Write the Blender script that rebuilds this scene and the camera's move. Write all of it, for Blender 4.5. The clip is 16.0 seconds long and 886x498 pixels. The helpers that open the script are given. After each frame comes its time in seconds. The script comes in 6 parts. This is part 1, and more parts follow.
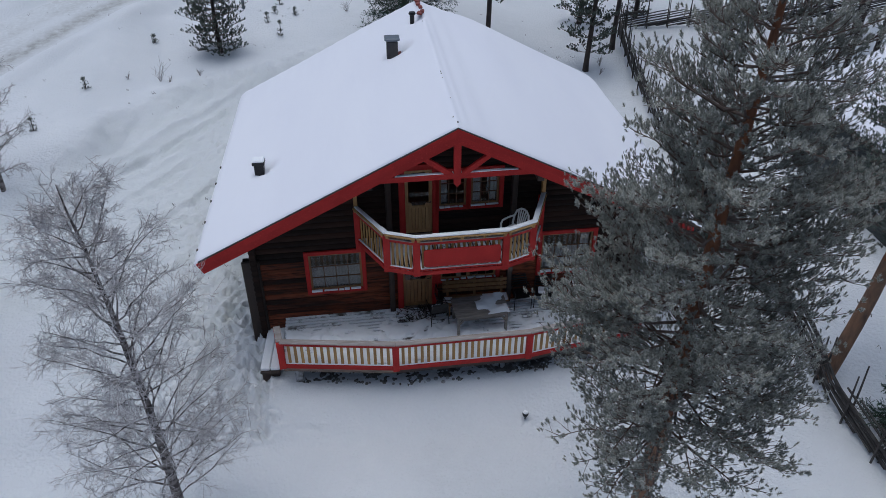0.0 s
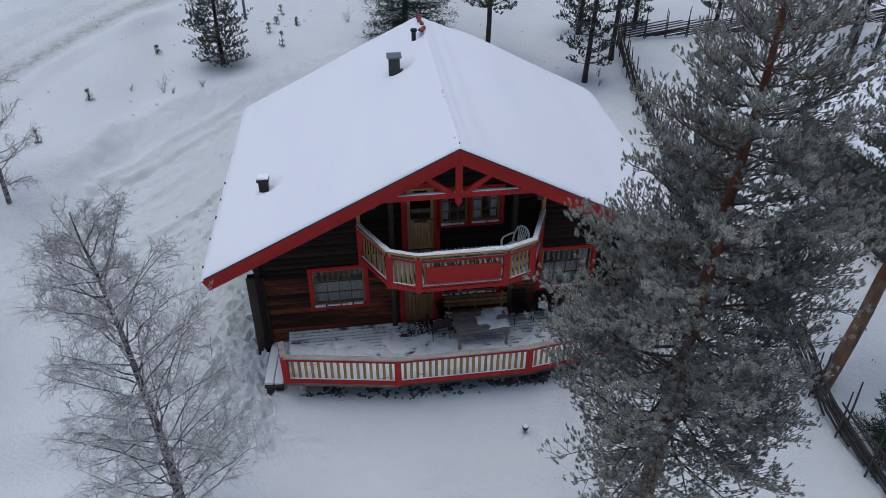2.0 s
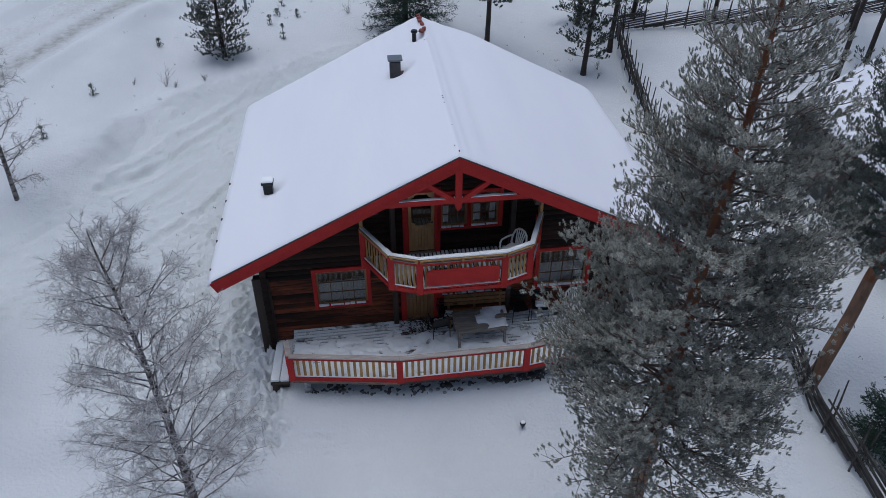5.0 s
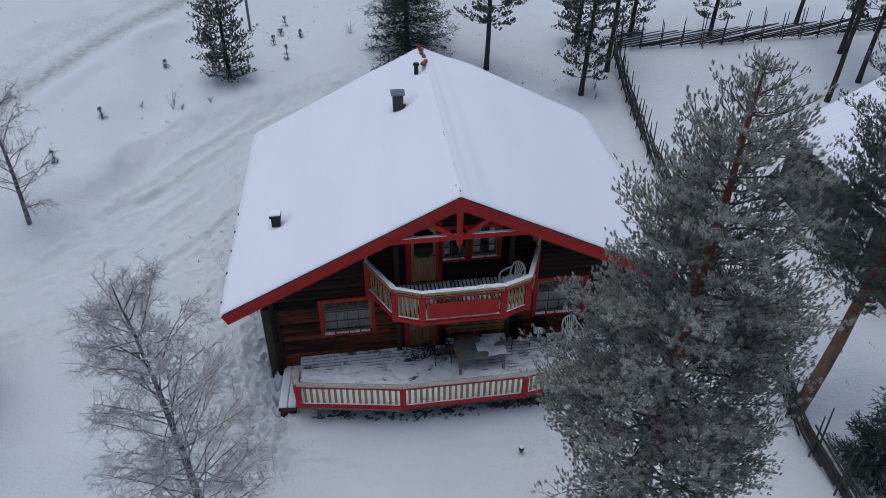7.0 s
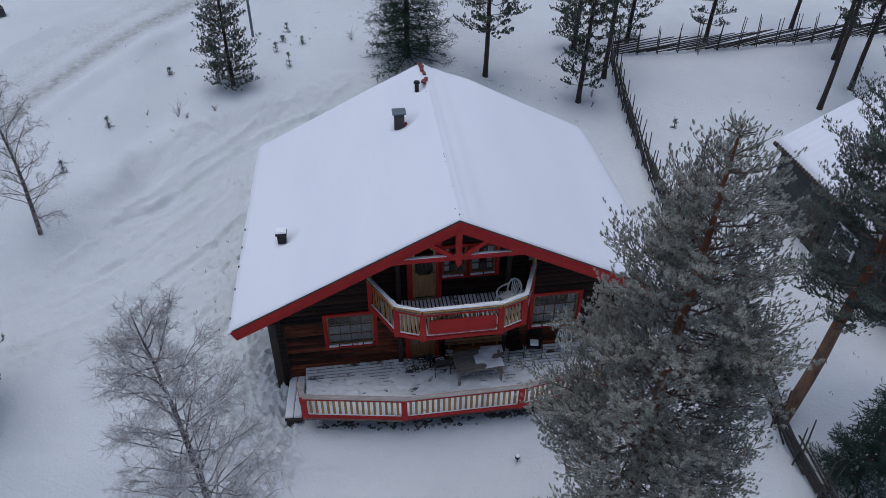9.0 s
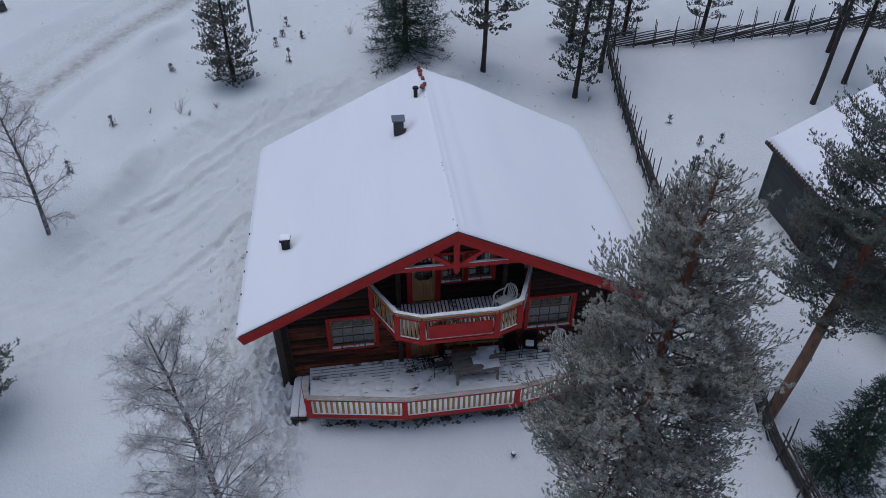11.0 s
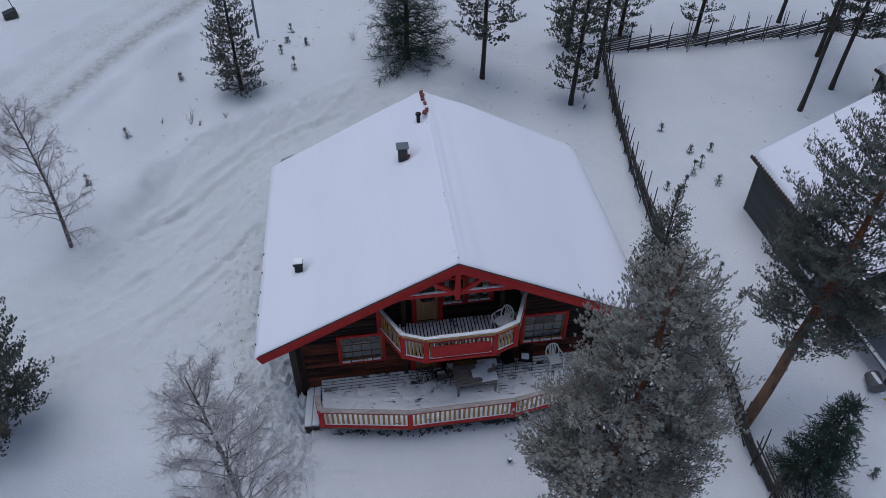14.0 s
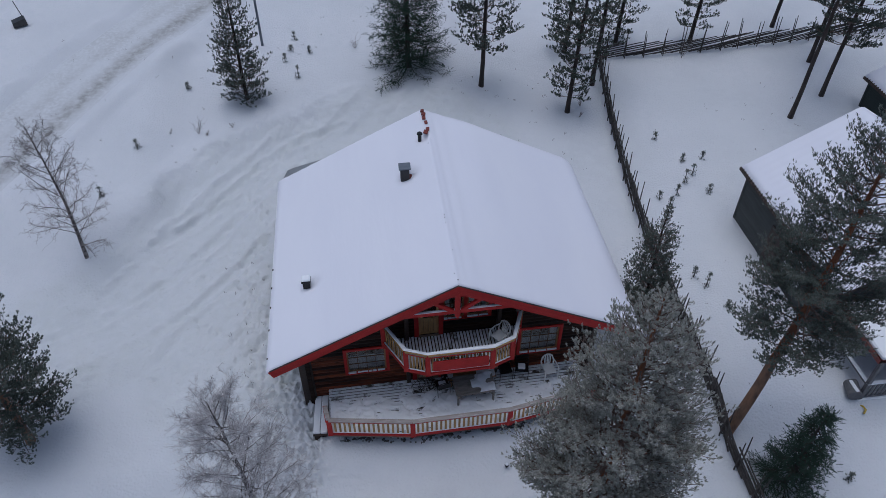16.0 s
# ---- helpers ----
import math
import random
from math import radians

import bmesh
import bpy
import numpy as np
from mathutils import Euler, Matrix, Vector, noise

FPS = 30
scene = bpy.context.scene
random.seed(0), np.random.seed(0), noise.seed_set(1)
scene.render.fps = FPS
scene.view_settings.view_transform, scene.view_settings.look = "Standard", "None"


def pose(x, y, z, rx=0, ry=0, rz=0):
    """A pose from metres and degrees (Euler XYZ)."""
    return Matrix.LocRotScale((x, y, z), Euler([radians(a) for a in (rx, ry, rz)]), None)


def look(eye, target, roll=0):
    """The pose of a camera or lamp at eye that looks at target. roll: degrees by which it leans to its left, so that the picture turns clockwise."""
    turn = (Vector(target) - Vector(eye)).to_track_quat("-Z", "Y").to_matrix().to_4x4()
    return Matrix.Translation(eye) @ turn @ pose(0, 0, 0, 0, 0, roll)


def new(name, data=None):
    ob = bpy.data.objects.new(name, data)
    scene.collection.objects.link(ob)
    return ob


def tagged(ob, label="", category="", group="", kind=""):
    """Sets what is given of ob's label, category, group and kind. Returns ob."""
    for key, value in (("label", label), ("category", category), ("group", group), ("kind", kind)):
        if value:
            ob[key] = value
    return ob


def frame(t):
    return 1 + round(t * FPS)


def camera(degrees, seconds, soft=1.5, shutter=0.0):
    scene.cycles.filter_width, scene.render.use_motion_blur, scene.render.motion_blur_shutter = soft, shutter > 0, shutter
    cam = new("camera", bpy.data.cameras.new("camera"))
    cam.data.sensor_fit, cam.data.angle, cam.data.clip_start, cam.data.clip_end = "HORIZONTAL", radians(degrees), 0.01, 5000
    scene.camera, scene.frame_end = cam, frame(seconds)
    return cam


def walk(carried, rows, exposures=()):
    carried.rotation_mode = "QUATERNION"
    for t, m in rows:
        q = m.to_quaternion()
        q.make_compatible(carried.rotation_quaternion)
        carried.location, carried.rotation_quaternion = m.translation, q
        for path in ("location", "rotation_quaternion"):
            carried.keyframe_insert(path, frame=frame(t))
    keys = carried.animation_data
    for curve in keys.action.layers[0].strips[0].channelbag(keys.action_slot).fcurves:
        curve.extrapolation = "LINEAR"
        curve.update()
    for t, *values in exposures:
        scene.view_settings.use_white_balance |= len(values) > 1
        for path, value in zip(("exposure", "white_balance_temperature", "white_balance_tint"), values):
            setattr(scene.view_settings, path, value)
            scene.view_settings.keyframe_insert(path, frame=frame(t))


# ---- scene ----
cam = camera(63.1, 16.0, soft=0.3)
PATH = [
    (0, (-2.170, -16.168, 13.767), (-1.969, -14.531, 12.636), 0.2),
    (0.5, (-2.197, -16.183, 13.920), (-1.994, -14.547, 12.788), 0.3),
    (1, (-2.196, -16.183, 14.004), (-1.994, -14.546, 12.874), 0.2),
    (1.5, (-2.214, -16.184, 14.122), (-2.012, -14.546, 12.993), 0.2),
    (2, (-2.241, -16.190, 14.278), (-2.037, -14.551, 13.150), 0.3),
    (2.5, (-2.253, -16.207, 14.428), (-2.048, -14.568, 13.301), 0.3),
    (3, (-2.263, -16.230, 14.560), (-2.058, -14.590, 13.435), 0.3),
    (5.5, (-2.287, -16.297, 15.326), (-2.085, -14.695, 14.146), 0.3),
    (6, (-2.309, -16.307, 15.626), (-2.105, -14.704, 14.447), 0.3),
    (6.5, (-2.300, -16.332, 15.974), (-2.099, -14.728, 14.796), 0.3),
    (7, (-2.341, -16.373, 16.308), (-2.139, -14.768, 15.132), 0.3),
    (7.5, (-2.392, -16.437, 16.646), (-2.187, -14.832, 15.471), 0.4),
    (8, (-2.408, -16.467, 16.952), (-2.203, -14.863, 15.775), 0.4),
    (8.5, (-2.385, -16.501, 17.202), (-2.183, -14.904, 16.015), 0.3),
    (9, (-2.382, -16.530, 17.491), (-2.180, -14.944, 16.289), 0.4),
    (11.5, (-2.379, -16.601, 18.947), (-2.180, -15.062, 17.685), 0.3),
    (12, (-2.388, -16.618, 19.260), (-2.190, -15.087, 17.988), 0.3),
    (12.5, (-2.419, -16.645, 19.660), (-2.220, -15.124, 18.376), 0.3),
    (13, (-2.428, -16.682, 20.134), (-2.231, -15.170, 18.839), 0.3),
    (13.5, (-2.483, -16.755, 20.620), (-2.285, -15.251, 19.316), 0.4),
    (14, (-2.506, -16.793, 21.122), (-2.310, -15.299, 19.808), 0.3),
    (14.5, (-2.527, -16.844, 21.642), (-2.332, -15.359, 20.317), 0.3),
    (15, (-2.552, -16.813, 22.014), (-2.356, -15.335, 20.680), 0.3),
    (15.5, (-2.544, -16.841, 22.509), (-2.350, -15.373, 21.164), 0.3),
    (16, (-2.548, -16.921, 22.968), (-2.356, -15.460, 21.615), 0.2),
]
walk(cam, [(t, look(eye, target, roll)) for t, eye, target, roll in PATH],
     exposures=[(0, -0.21, 5490, 4), (9, -0.33, 5390, 6), (16, -0.49, 5320, 8)])

# ---- light ----
SUN_ELEV, SUN_ROT = radians(84), radians(315)
world = bpy.data.worlds.new("overcast_sky")
scene.world = world
world.use_nodes = True
wn, wl = world.node_tree.nodes, world.node_tree.links
sky = wn.new("ShaderNodeTexSky")
sky.sky_type = "NISHITA"
sky.sun_disc = False
sky.sun_elevation, sky.sun_rotation = SUN_ELEV, SUN_ROT
sky.air_density, sky.dust_density, sky.ozone_density = 1.0, 7.0, 1.0
wn["Background"].inputs["Strength"].default_value = 0.096
wl.new(sky.outputs["Color"], wn["Background"].inputs["Color"])
sun = new("sun", bpy.data.lights.new("sun", "SUN"))
sun.data.energy, sun.data.angle, sun.data.color = 0.7, radians(70), (1.0, 0.985, 0.97)
sun.matrix_world = look((0, 0, 60), (0 - 60 / math.tan(SUN_ELEV) * math.sin(SUN_ROT), 0 - 60 / math.tan(SUN_ELEV) * math.cos(SUN_ROT), 0))


# ---- materials ----
def material(name, colour, rough=0.7, second=None, scale=8.0, stretch=(1, 1, 1), bump=0.0, bump_scale=60.0, metal=0.0, spread=(0.35, 0.65), by_object=0.0, by_island=0.0, fine=None):
    m = bpy.data.materials.new(name)
    m.use_nodes = True
    n, l = m.node_tree.nodes, m.node_tree.links
    p = n["Principled BSDF"]
    p.inputs["Roughness"].default_value, p.inputs["Metallic"].default_value = rough, metal
    co = n.new("ShaderNodeTexCoord")
    mp = n.new("ShaderNodeMapping")
    mp.inputs["Scale"].default_value = stretch
    l.new(co.outputs["Object"], mp.inputs["Vector"])
    if by_object:  # no two pieces show the same stretch of grain
        oi, sh = n.new("ShaderNodeObjectInfo"), n.new("ShaderNodeVectorMath")
        sh.operation = "MULTIPLY"
        sh.inputs[1].default_value = (41.0, 23.0, 31.0)
        l.new(oi.outputs["Random"], sh.inputs[0])
        l.new(sh.outputs[0], mp.inputs["Location"])
    base = n.new("ShaderNodeRGB")
    base.outputs[0].default_value = (*colour, 1)
    last = base.outputs[0]
    if second:
        tx = n.new("ShaderNodeTexNoise")
        tx.inputs["Scale"].default_value, tx.inputs["Detail"].default_value = scale, 5
        l.new(mp.outputs[0], tx.inputs["Vector"])
        rp = n.new("ShaderNodeMapRange")
        rp.inputs["From Min"].default_value, rp.inputs["From Max"].default_value = spread
        l.new(tx.outputs["Fac"], rp.inputs["Value"])
        mx = n.new("ShaderNodeMix")
        mx.data_type = "RGBA"
        l.new(rp.outputs[0], mx.inputs["Factor"])
        l.new(last, mx.inputs[6])
        mx.inputs[7].default_value = (*second, 1)
        last = mx.outputs[2]
    if fine:
        tx = n.new("ShaderNodeTexNoise")
        tx.inputs["Scale"].default_value, tx.inputs["Detail"].default_value = fine[0], 4
        l.new(mp.outputs[0], tx.inputs["Vector"])
        rp = n.new("ShaderNodeMapRange")
        rp.inputs["From Min"].default_value, rp.inputs["From Max"].default_value = fine[2], fine[3]
        l.new(tx.outputs["Fac"], rp.inputs["Value"])
        mx = n.new("ShaderNodeMix")
        mx.data_type = "RGBA"
        l.new(rp.outputs[0], mx.inputs["Factor"])
        l.new(last, mx.inputs[6])
        mx.inputs[7].default_value = (*fine[1], 1)
        last = mx.outputs[2]
    for amount, node, socket in ((by_object, "ShaderNodeObjectInfo", "Random"), (by_island, "ShaderNodeNewGeometry", "Random Per Island")):
        if amount:
            oi = n.new(node)
            rp = n.new("ShaderNodeMapRange")
            rp.inputs["To Min"].default_value, rp.inputs["To Max"].default_value = 1 - amount, 1 + amount
            l.new(oi.outputs[socket], rp.inputs["Value"])
            hv = n.new("ShaderNodeHueSaturation")
            l.new(rp.outputs[0], hv.inputs["Value"])
            l.new(last, hv.inputs["Color"])
            last = hv.outputs[0]
    l.new(last, p.inputs["Base Color"])
    if bump:
        tb = n.new("ShaderNodeTexNoise")
        tb.inputs["Scale"].default_value, tb.inputs["Detail"].default_value = bump_scale, 4
        l.new(mp.outputs[0], tb.inputs["Vector"])
        bp = n.new("ShaderNodeBump")
        bp.inputs["Strength"].default_value, bp.inputs["Distance"].default_value = bump, 0.05
        l.new(tb.outputs["Fac"], bp.inputs["Height"])
        l.new(bp.outputs[0], p.inputs["Normal"])
    return m


def needle_material(name, green, frost, amount):
    """Needles that go from green at the shoot to rime at the tips, by the mesh's own rime value."""
    m = bpy.data.materials.new(name)
    m.use_nodes = True
    n, l = m.node_tree.nodes, m.node_tree.links
    p = n["Principled BSDF"]
    p.inputs["Roughness"].default_value = 0.8
    p.inputs["Specular IOR Level"].default_value = 0.15
    at = n.new("ShaderNodeAttribute")
    at.attribute_name = "rime"
    mu = n.new("ShaderNodeMath")
    mu.operation = "MULTIPLY"
    mu.inputs[1].default_value = amount
    mu.use_clamp = True
    l.new(at.outputs["Fac"], mu.inputs[0])
    mx = n.new("ShaderNodeMix")
    mx.data_type = "RGBA"
    mx.inputs[6].default_value, mx.inputs[7].default_value = (*green, 1), (*frost, 1)
    l.new(mu.outputs[0], mx.inputs["Factor"])
    l.new(mx.outputs[2], p.inputs["Base Color"])
    return m


SNOW = material("snow", (0.86, 0.87, 0.89), 0.65, (0.82, 0.83, 0.86), 0.35, bump=0.25, bump_scale=9.0)


def attribute_mix(mat, colour, noise_scale, low, high, bump=0.0):
    """Mixes a colour into a material where the mesh's own rime value and a noise say so."""
    n, l = mat.node_tree.nodes, mat.node_tree.links
    p = n["Principled BSDF"]
    a, x, g, m = n.new("ShaderNodeAttribute"), n.new("ShaderNodeTexNoise"), n.new("ShaderNodeMath"), n.new("ShaderNodeMix")
    r = n.new("ShaderNodeMapRange")
    a.attribute_name, m.data_type, g.operation, g.use_clamp = "rime", "RGBA", "MULTIPLY", True
    x.inputs["Scale"].default_value, x.inputs["Detail"].default_value, x.inputs["Roughness"].default_value = noise_scale, 8, 0.65
    r.inputs["From Min"].default_value, r.inputs["From Max"].default_value = low, high
    co = n.new("ShaderNodeTexCoord")
    l.new(co.outputs["Object"], x.inputs["Vector"])
    l.new(x.outputs["Fac"], r.inputs["Value"])
    l.new(a.outputs["Fac"], g.inputs[0])
    l.new(r.outputs[0], g.inputs[1])
    l.new(g.outputs[0], m.inputs["Factor"])
    l.new(p.inputs["Base Color"].links[0].from_socket, m.inputs[6])
    m.inputs[7].default_value = (*colour, 1)
    l.new(m.outputs[2], p.inputs["Base Color"])


GROUND_SNOW = material("ground_snow", (0.605, 0.62, 0.65), 0.75, (0.665, 0.675, 0.705), 0.25, bump=0.9, bump_scale=11.0, fine=(2.6, (0.635, 0.65, 0.68), 0.45, 0.7))
attribute_mix(GROUND_SNOW, (0.57, 0.59, 0.595), 1.6, 0.10, 0.7)
attribute_mix(GROUND_SNOW, (0.36, 0.37, 0.36), 5.0, 0.62, 0.85)
SNOW_PACKED = material("packed_snow", (0.60, 0.615, 0.64), 0.75, (0.53, 0.54, 0.555), 0.6, bump=0.4, bump_scale=12.0, fine=(6.0, (0.63, 0.645, 0.67), 0.4, 0.7))
attribute_mix(SNOW_PACKED, (0.33, 0.325, 0.32), 2.5, 0.25, 0.75)
SNOW_ROOF = material("roof_snow", (0.80, 0.80, 0.86), 0.65, (0.77, 0.77, 0.84), 0.5, (1, 0.25, 1), bump=0.12, bump_scale=6.0)

RED = material("red_paint", (0.41, 0.024, 0.021), 0.65, (0.34, 0.019, 0.017), 3.0, bump=0.1, fine=(30.0, (0.49, 0.035, 0.03), 0.55, 0.75), by_object=0.06)
RED.node_tree.nodes["Principled BSDF"].inputs["Specular IOR Level"].default_value = 0.25
LOG = material("dark_log", (0.020, 0.010, 0.008), 0.75, (0.23, 0.064, 0.028), 0.9, (0.35, 1, 3.0), bump=0.3, bump_scale=30, by_object=0.3, fine=(7.0, (0.024, 0.013, 0.010), 0.48, 0.68))
# near-black copy of the log colour: shade under the eaves painted in
LOG_SHADED = material("shaded_log", (0.007, 0.0045, 0.004), 0.75, (0.030, 0.015, 0.010), 0.9, (0.35, 1, 3.0), bump=0.3, bump_scale=30, by_object=0.3)
LOG_SHADED.node_tree.nodes["Principled BSDF"].inputs["Specular IOR Level"].default_value = 0.2
BARE_EARTH = material("bare_earth", (0.06, 0.055, 0.05), 0.95, (0.15, 0.14, 0.13), 5.0, bump=0.8, bump_scale=20, fine=(11.0, (0.35, 0.35, 0.36), 0.55, 0.7))
LOG.node_tree.nodes["Principled BSDF"].inputs["Specular IOR Level"].default_value = 0.2
DARK_TIMBER = material("dark_timber", (0.022, 0.014, 0.011), 0.6, (0.045, 0.026, 0.018), 5.0, (1, 1, 0.3), bump=0.3, by_object=0.2)
PINE_WOOD = material("oiled_pine", (0.40, 0.235, 0.075), 0.6, (0.28, 0.15, 0.045), 4.0, (2, 2, 0.4), bump=0.15, by_object=0.12, fine=(24.0, (0.44, 0.27, 0.10), 0.5, 0.75))
PINE_PALE = material("pale_pine_board", (0.46, 0.29, 0.125), 0.6, (0.33, 0.19, 0.075), 3.0, (3, 3, 0.5), bump=0.15, by_object=0.08)
DOOR_WOOD = material("brown_stained_pine", (0.30, 0.155, 0.060), 0.55, (0.20, 0.10, 0.040), 4.0, (3, 3, 0.4), bump=0.15, by_object=0.15, fine=(20.0, (0.25, 0.14, 0.065), 0.5, 0.75))
WORN_WOOD = material("weathered_wood", (0.22, 0.17, 0.13), 0.75, (0.12, 0.09, 0.07), 6.0, (0.5, 3, 3), bump=0.3, by_object=0.15)
FROST_WOOD = material("frosted_grey_wood", (0.40, 0.36, 0.34), 0.75, (0.30, 0.26, 0.24), 3.0, (0.4, 2, 2), bump=0.2, by_object=0.1, fine=(9.0, (0.52, 0.50, 0.50), 0.55, 0.75))
TABLE_WOOD = material("grey_table_wood", (0.27, 0.24, 0.215), 0.7, (0.17, 0.15, 0.13), 5.0, (0.5, 3, 3), bump=0.3, by_object=0.15)
BALCONY_BOARD = material("snowy_balcony_board", (0.070, 0.060, 0.052), 0.7, (0.80, 0.81, 0.85), 1.4, bump=0.5, bump_scale=16, spread=(0.30, 0.44), by_object=0.05, fine=(6.0, (0.66, 0.67, 0.70), 0.46, 0.60))
DECK_WOOD = material("snowy_plank", (0.070, 0.060, 0.052), 0.7, (0.80, 0.81, 0.85), 1.4, (1, 1, 1), bump=0.5, bump_scale=16, spread=(0.35, 0.46), by_object=0.05, fine=(5.0, (0.80, 0.81, 0.84), 0.50, 0.60))
GREY_POLE = material("weathered_pole", (0.035, 0.031, 0.029), 0.85, (0.075, 0.068, 0.064), 5.0, bump=0.3, by_object=0.3)
BLACK_METAL = material("black_metal", (0.018, 0.018, 0.020), 0.4, (0.03, 0.03, 0.032), 12.0, metal=0.6, bump=0.05)
GREY_METAL = material("dark_grey_sheet", (0.05, 0.05, 0.055), 0.45, (0.075, 0.072, 0.07), 4.0, metal=0.7, bump=0.05)
RUST_RED = material("rust_red_tile", (0.15, 0.026, 0.020), 0.6, (0.20, 0.04, 0.03), 9.0, bump=0.1)
BROWN_BAR = material("brown_sash", (0.13, 0.065, 0.03), 0.6, (0.09, 0.045, 0.022), 8.0, bump=0.1)
WHITE_PLASTIC = material("white_plastic", (0.78, 0.78, 0.76), 0.4, (0.72, 0.72, 0.70), 6.0, bump=0.02)
WHITE_PAINT = material("white_paint", (0.74, 0.75, 0.76), 0.5, (0.62, 0.63, 0.64), 6.0, bump=0.05)
GREY_PLANK = material("grey_green_plank", (0.055, 0.062, 0.060), 0.7, (0.040, 0.045, 0.044), 3.0, (1, 0.4, 6), bump=0.2, by_object=0.12)
GREEN_PLANK = material("dark_green_plank", (0.018, 0.032, 0.027), 0.7, (0.012, 0.020, 0.018), 3.0, (1, 0.4, 6), bump=0.2)
GREY_DECK = material("grey_painted_timber", (0.13, 0.13, 0.14), 0.6, (0.10, 0.10, 0.105), 6.0, bump=0.1)
PINE_BARK = material("pine_bark", (0.27, 0.155, 0.095), 0.9, (0.12, 0.08, 0.06), 5.0, (1, 1, 0.35), bump=0.9, bump_scale=16, fine=(3.0, (0.28, 0.15, 0.085), 0.5, 0.7))
PINE_BARK_RED = material("orange_pine_bark", (0.25, 0.10, 0.045), 0.85, (0.13, 0.06, 0.036), 4.0, (1, 1, 0.4), bump=0.6, bump_scale=18)
DARK_BARK = material("dark_bark", (0.035, 0.028, 0.026), 0.9, (0.06, 0.048, 0.042), 6.0, (1, 1, 0.4), bump=0.6, bump_scale=18)
BIRCH_BARK = material("birch_bark", (0.30, 0.265, 0.25), 0.8, (0.07, 0.058, 0.054), 5.0, (1, 1, 2.5), bump=0.4, spread=(0.4, 0.6))
PINE_LIMB = material("rimed_pine_limb", (0.10, 0.060, 0.042), 0.85, (0.20, 0.16, 0.14), 6.0, by_island=0.2)
RIME_TWIG = material("rimed_twig", (0.66, 0.635, 0.64), 0.8, (0.30, 0.275, 0.275), 3.0, by_island=0.4)
RIME_BOUGH = material("rimed_bough", (0.13, 0.11, 0.10), 0.85, (0.40, 0.385, 0.38), 7.0, spread=(0.42, 0.62))
BARE_TWIG = material("bare_twig", (0.24, 0.21, 0.20), 0.8, (0.14, 0.12, 0.115), 3.0, by_island=0.3)
NEEDLE_RIME = needle_material("rimed_pine_needles", (0.160, 0.165, 0.132), (0.62, 0.615, 0.575), 0.95)
NEEDLE_PINE = needle_material("pine_needles", (0.050, 0.068, 0.050), (0.44, 0.46, 0.43), 0.8)
NEEDLE_SPRUCE = needle_material("spruce_needles", (0.026, 0.052, 0.034), (0.16, 0.21, 0.18), 0.5)
STONE = material("dark_stone", (0.11, 0.10, 0.09), 0.9, (0.36, 0.36, 0.37), 7.0, bump=0.5, by_object=0.3)
CAR_PAINT = material("silver_car_paint", (0.30, 0.31, 0.32), 0.3, (0.27, 0.28, 0.29), 3.0, metal=0.5)
RUBBER = material("rubber", (0.02, 0.02, 0.02), 0.8, (0.03, 0.03, 0.03), 9.0)
GREY_CLOTH = material("grey_curtain", (0.30, 0.30, 0.31), 0.9, (0.24, 0.24, 0.25), 6.0)
LAMP_GREY = material("galvanised_post", (0.16, 0.18, 0.21), 0.5, (0.13, 0.15, 0.18), 4.0, metal=0.3)
DARK_ROOM = material("dim_room_wall", (0.10, 0.075, 0.055), 0.8, (0.08, 0.06, 0.045), 2.0)
YELLOW = material("yellow_plastic", (0.5, 0.36, 0.03), 0.5, (0.42, 0.30, 0.03), 5.0)
GLASS = bpy.data.materials.new("window_glass")
GLASS.use_nodes = True
gp = GLASS.node_tree.nodes["Principled BSDF"]
gp.inputs["Base Color"].default_value = (0.92, 0.95, 0.95, 1)
gp.inputs["Roughness"].default_value, gp.inputs["Transmission Weight"].default_value, gp.inputs["IOR"].default_value = 0.02, 1.0, 1.5


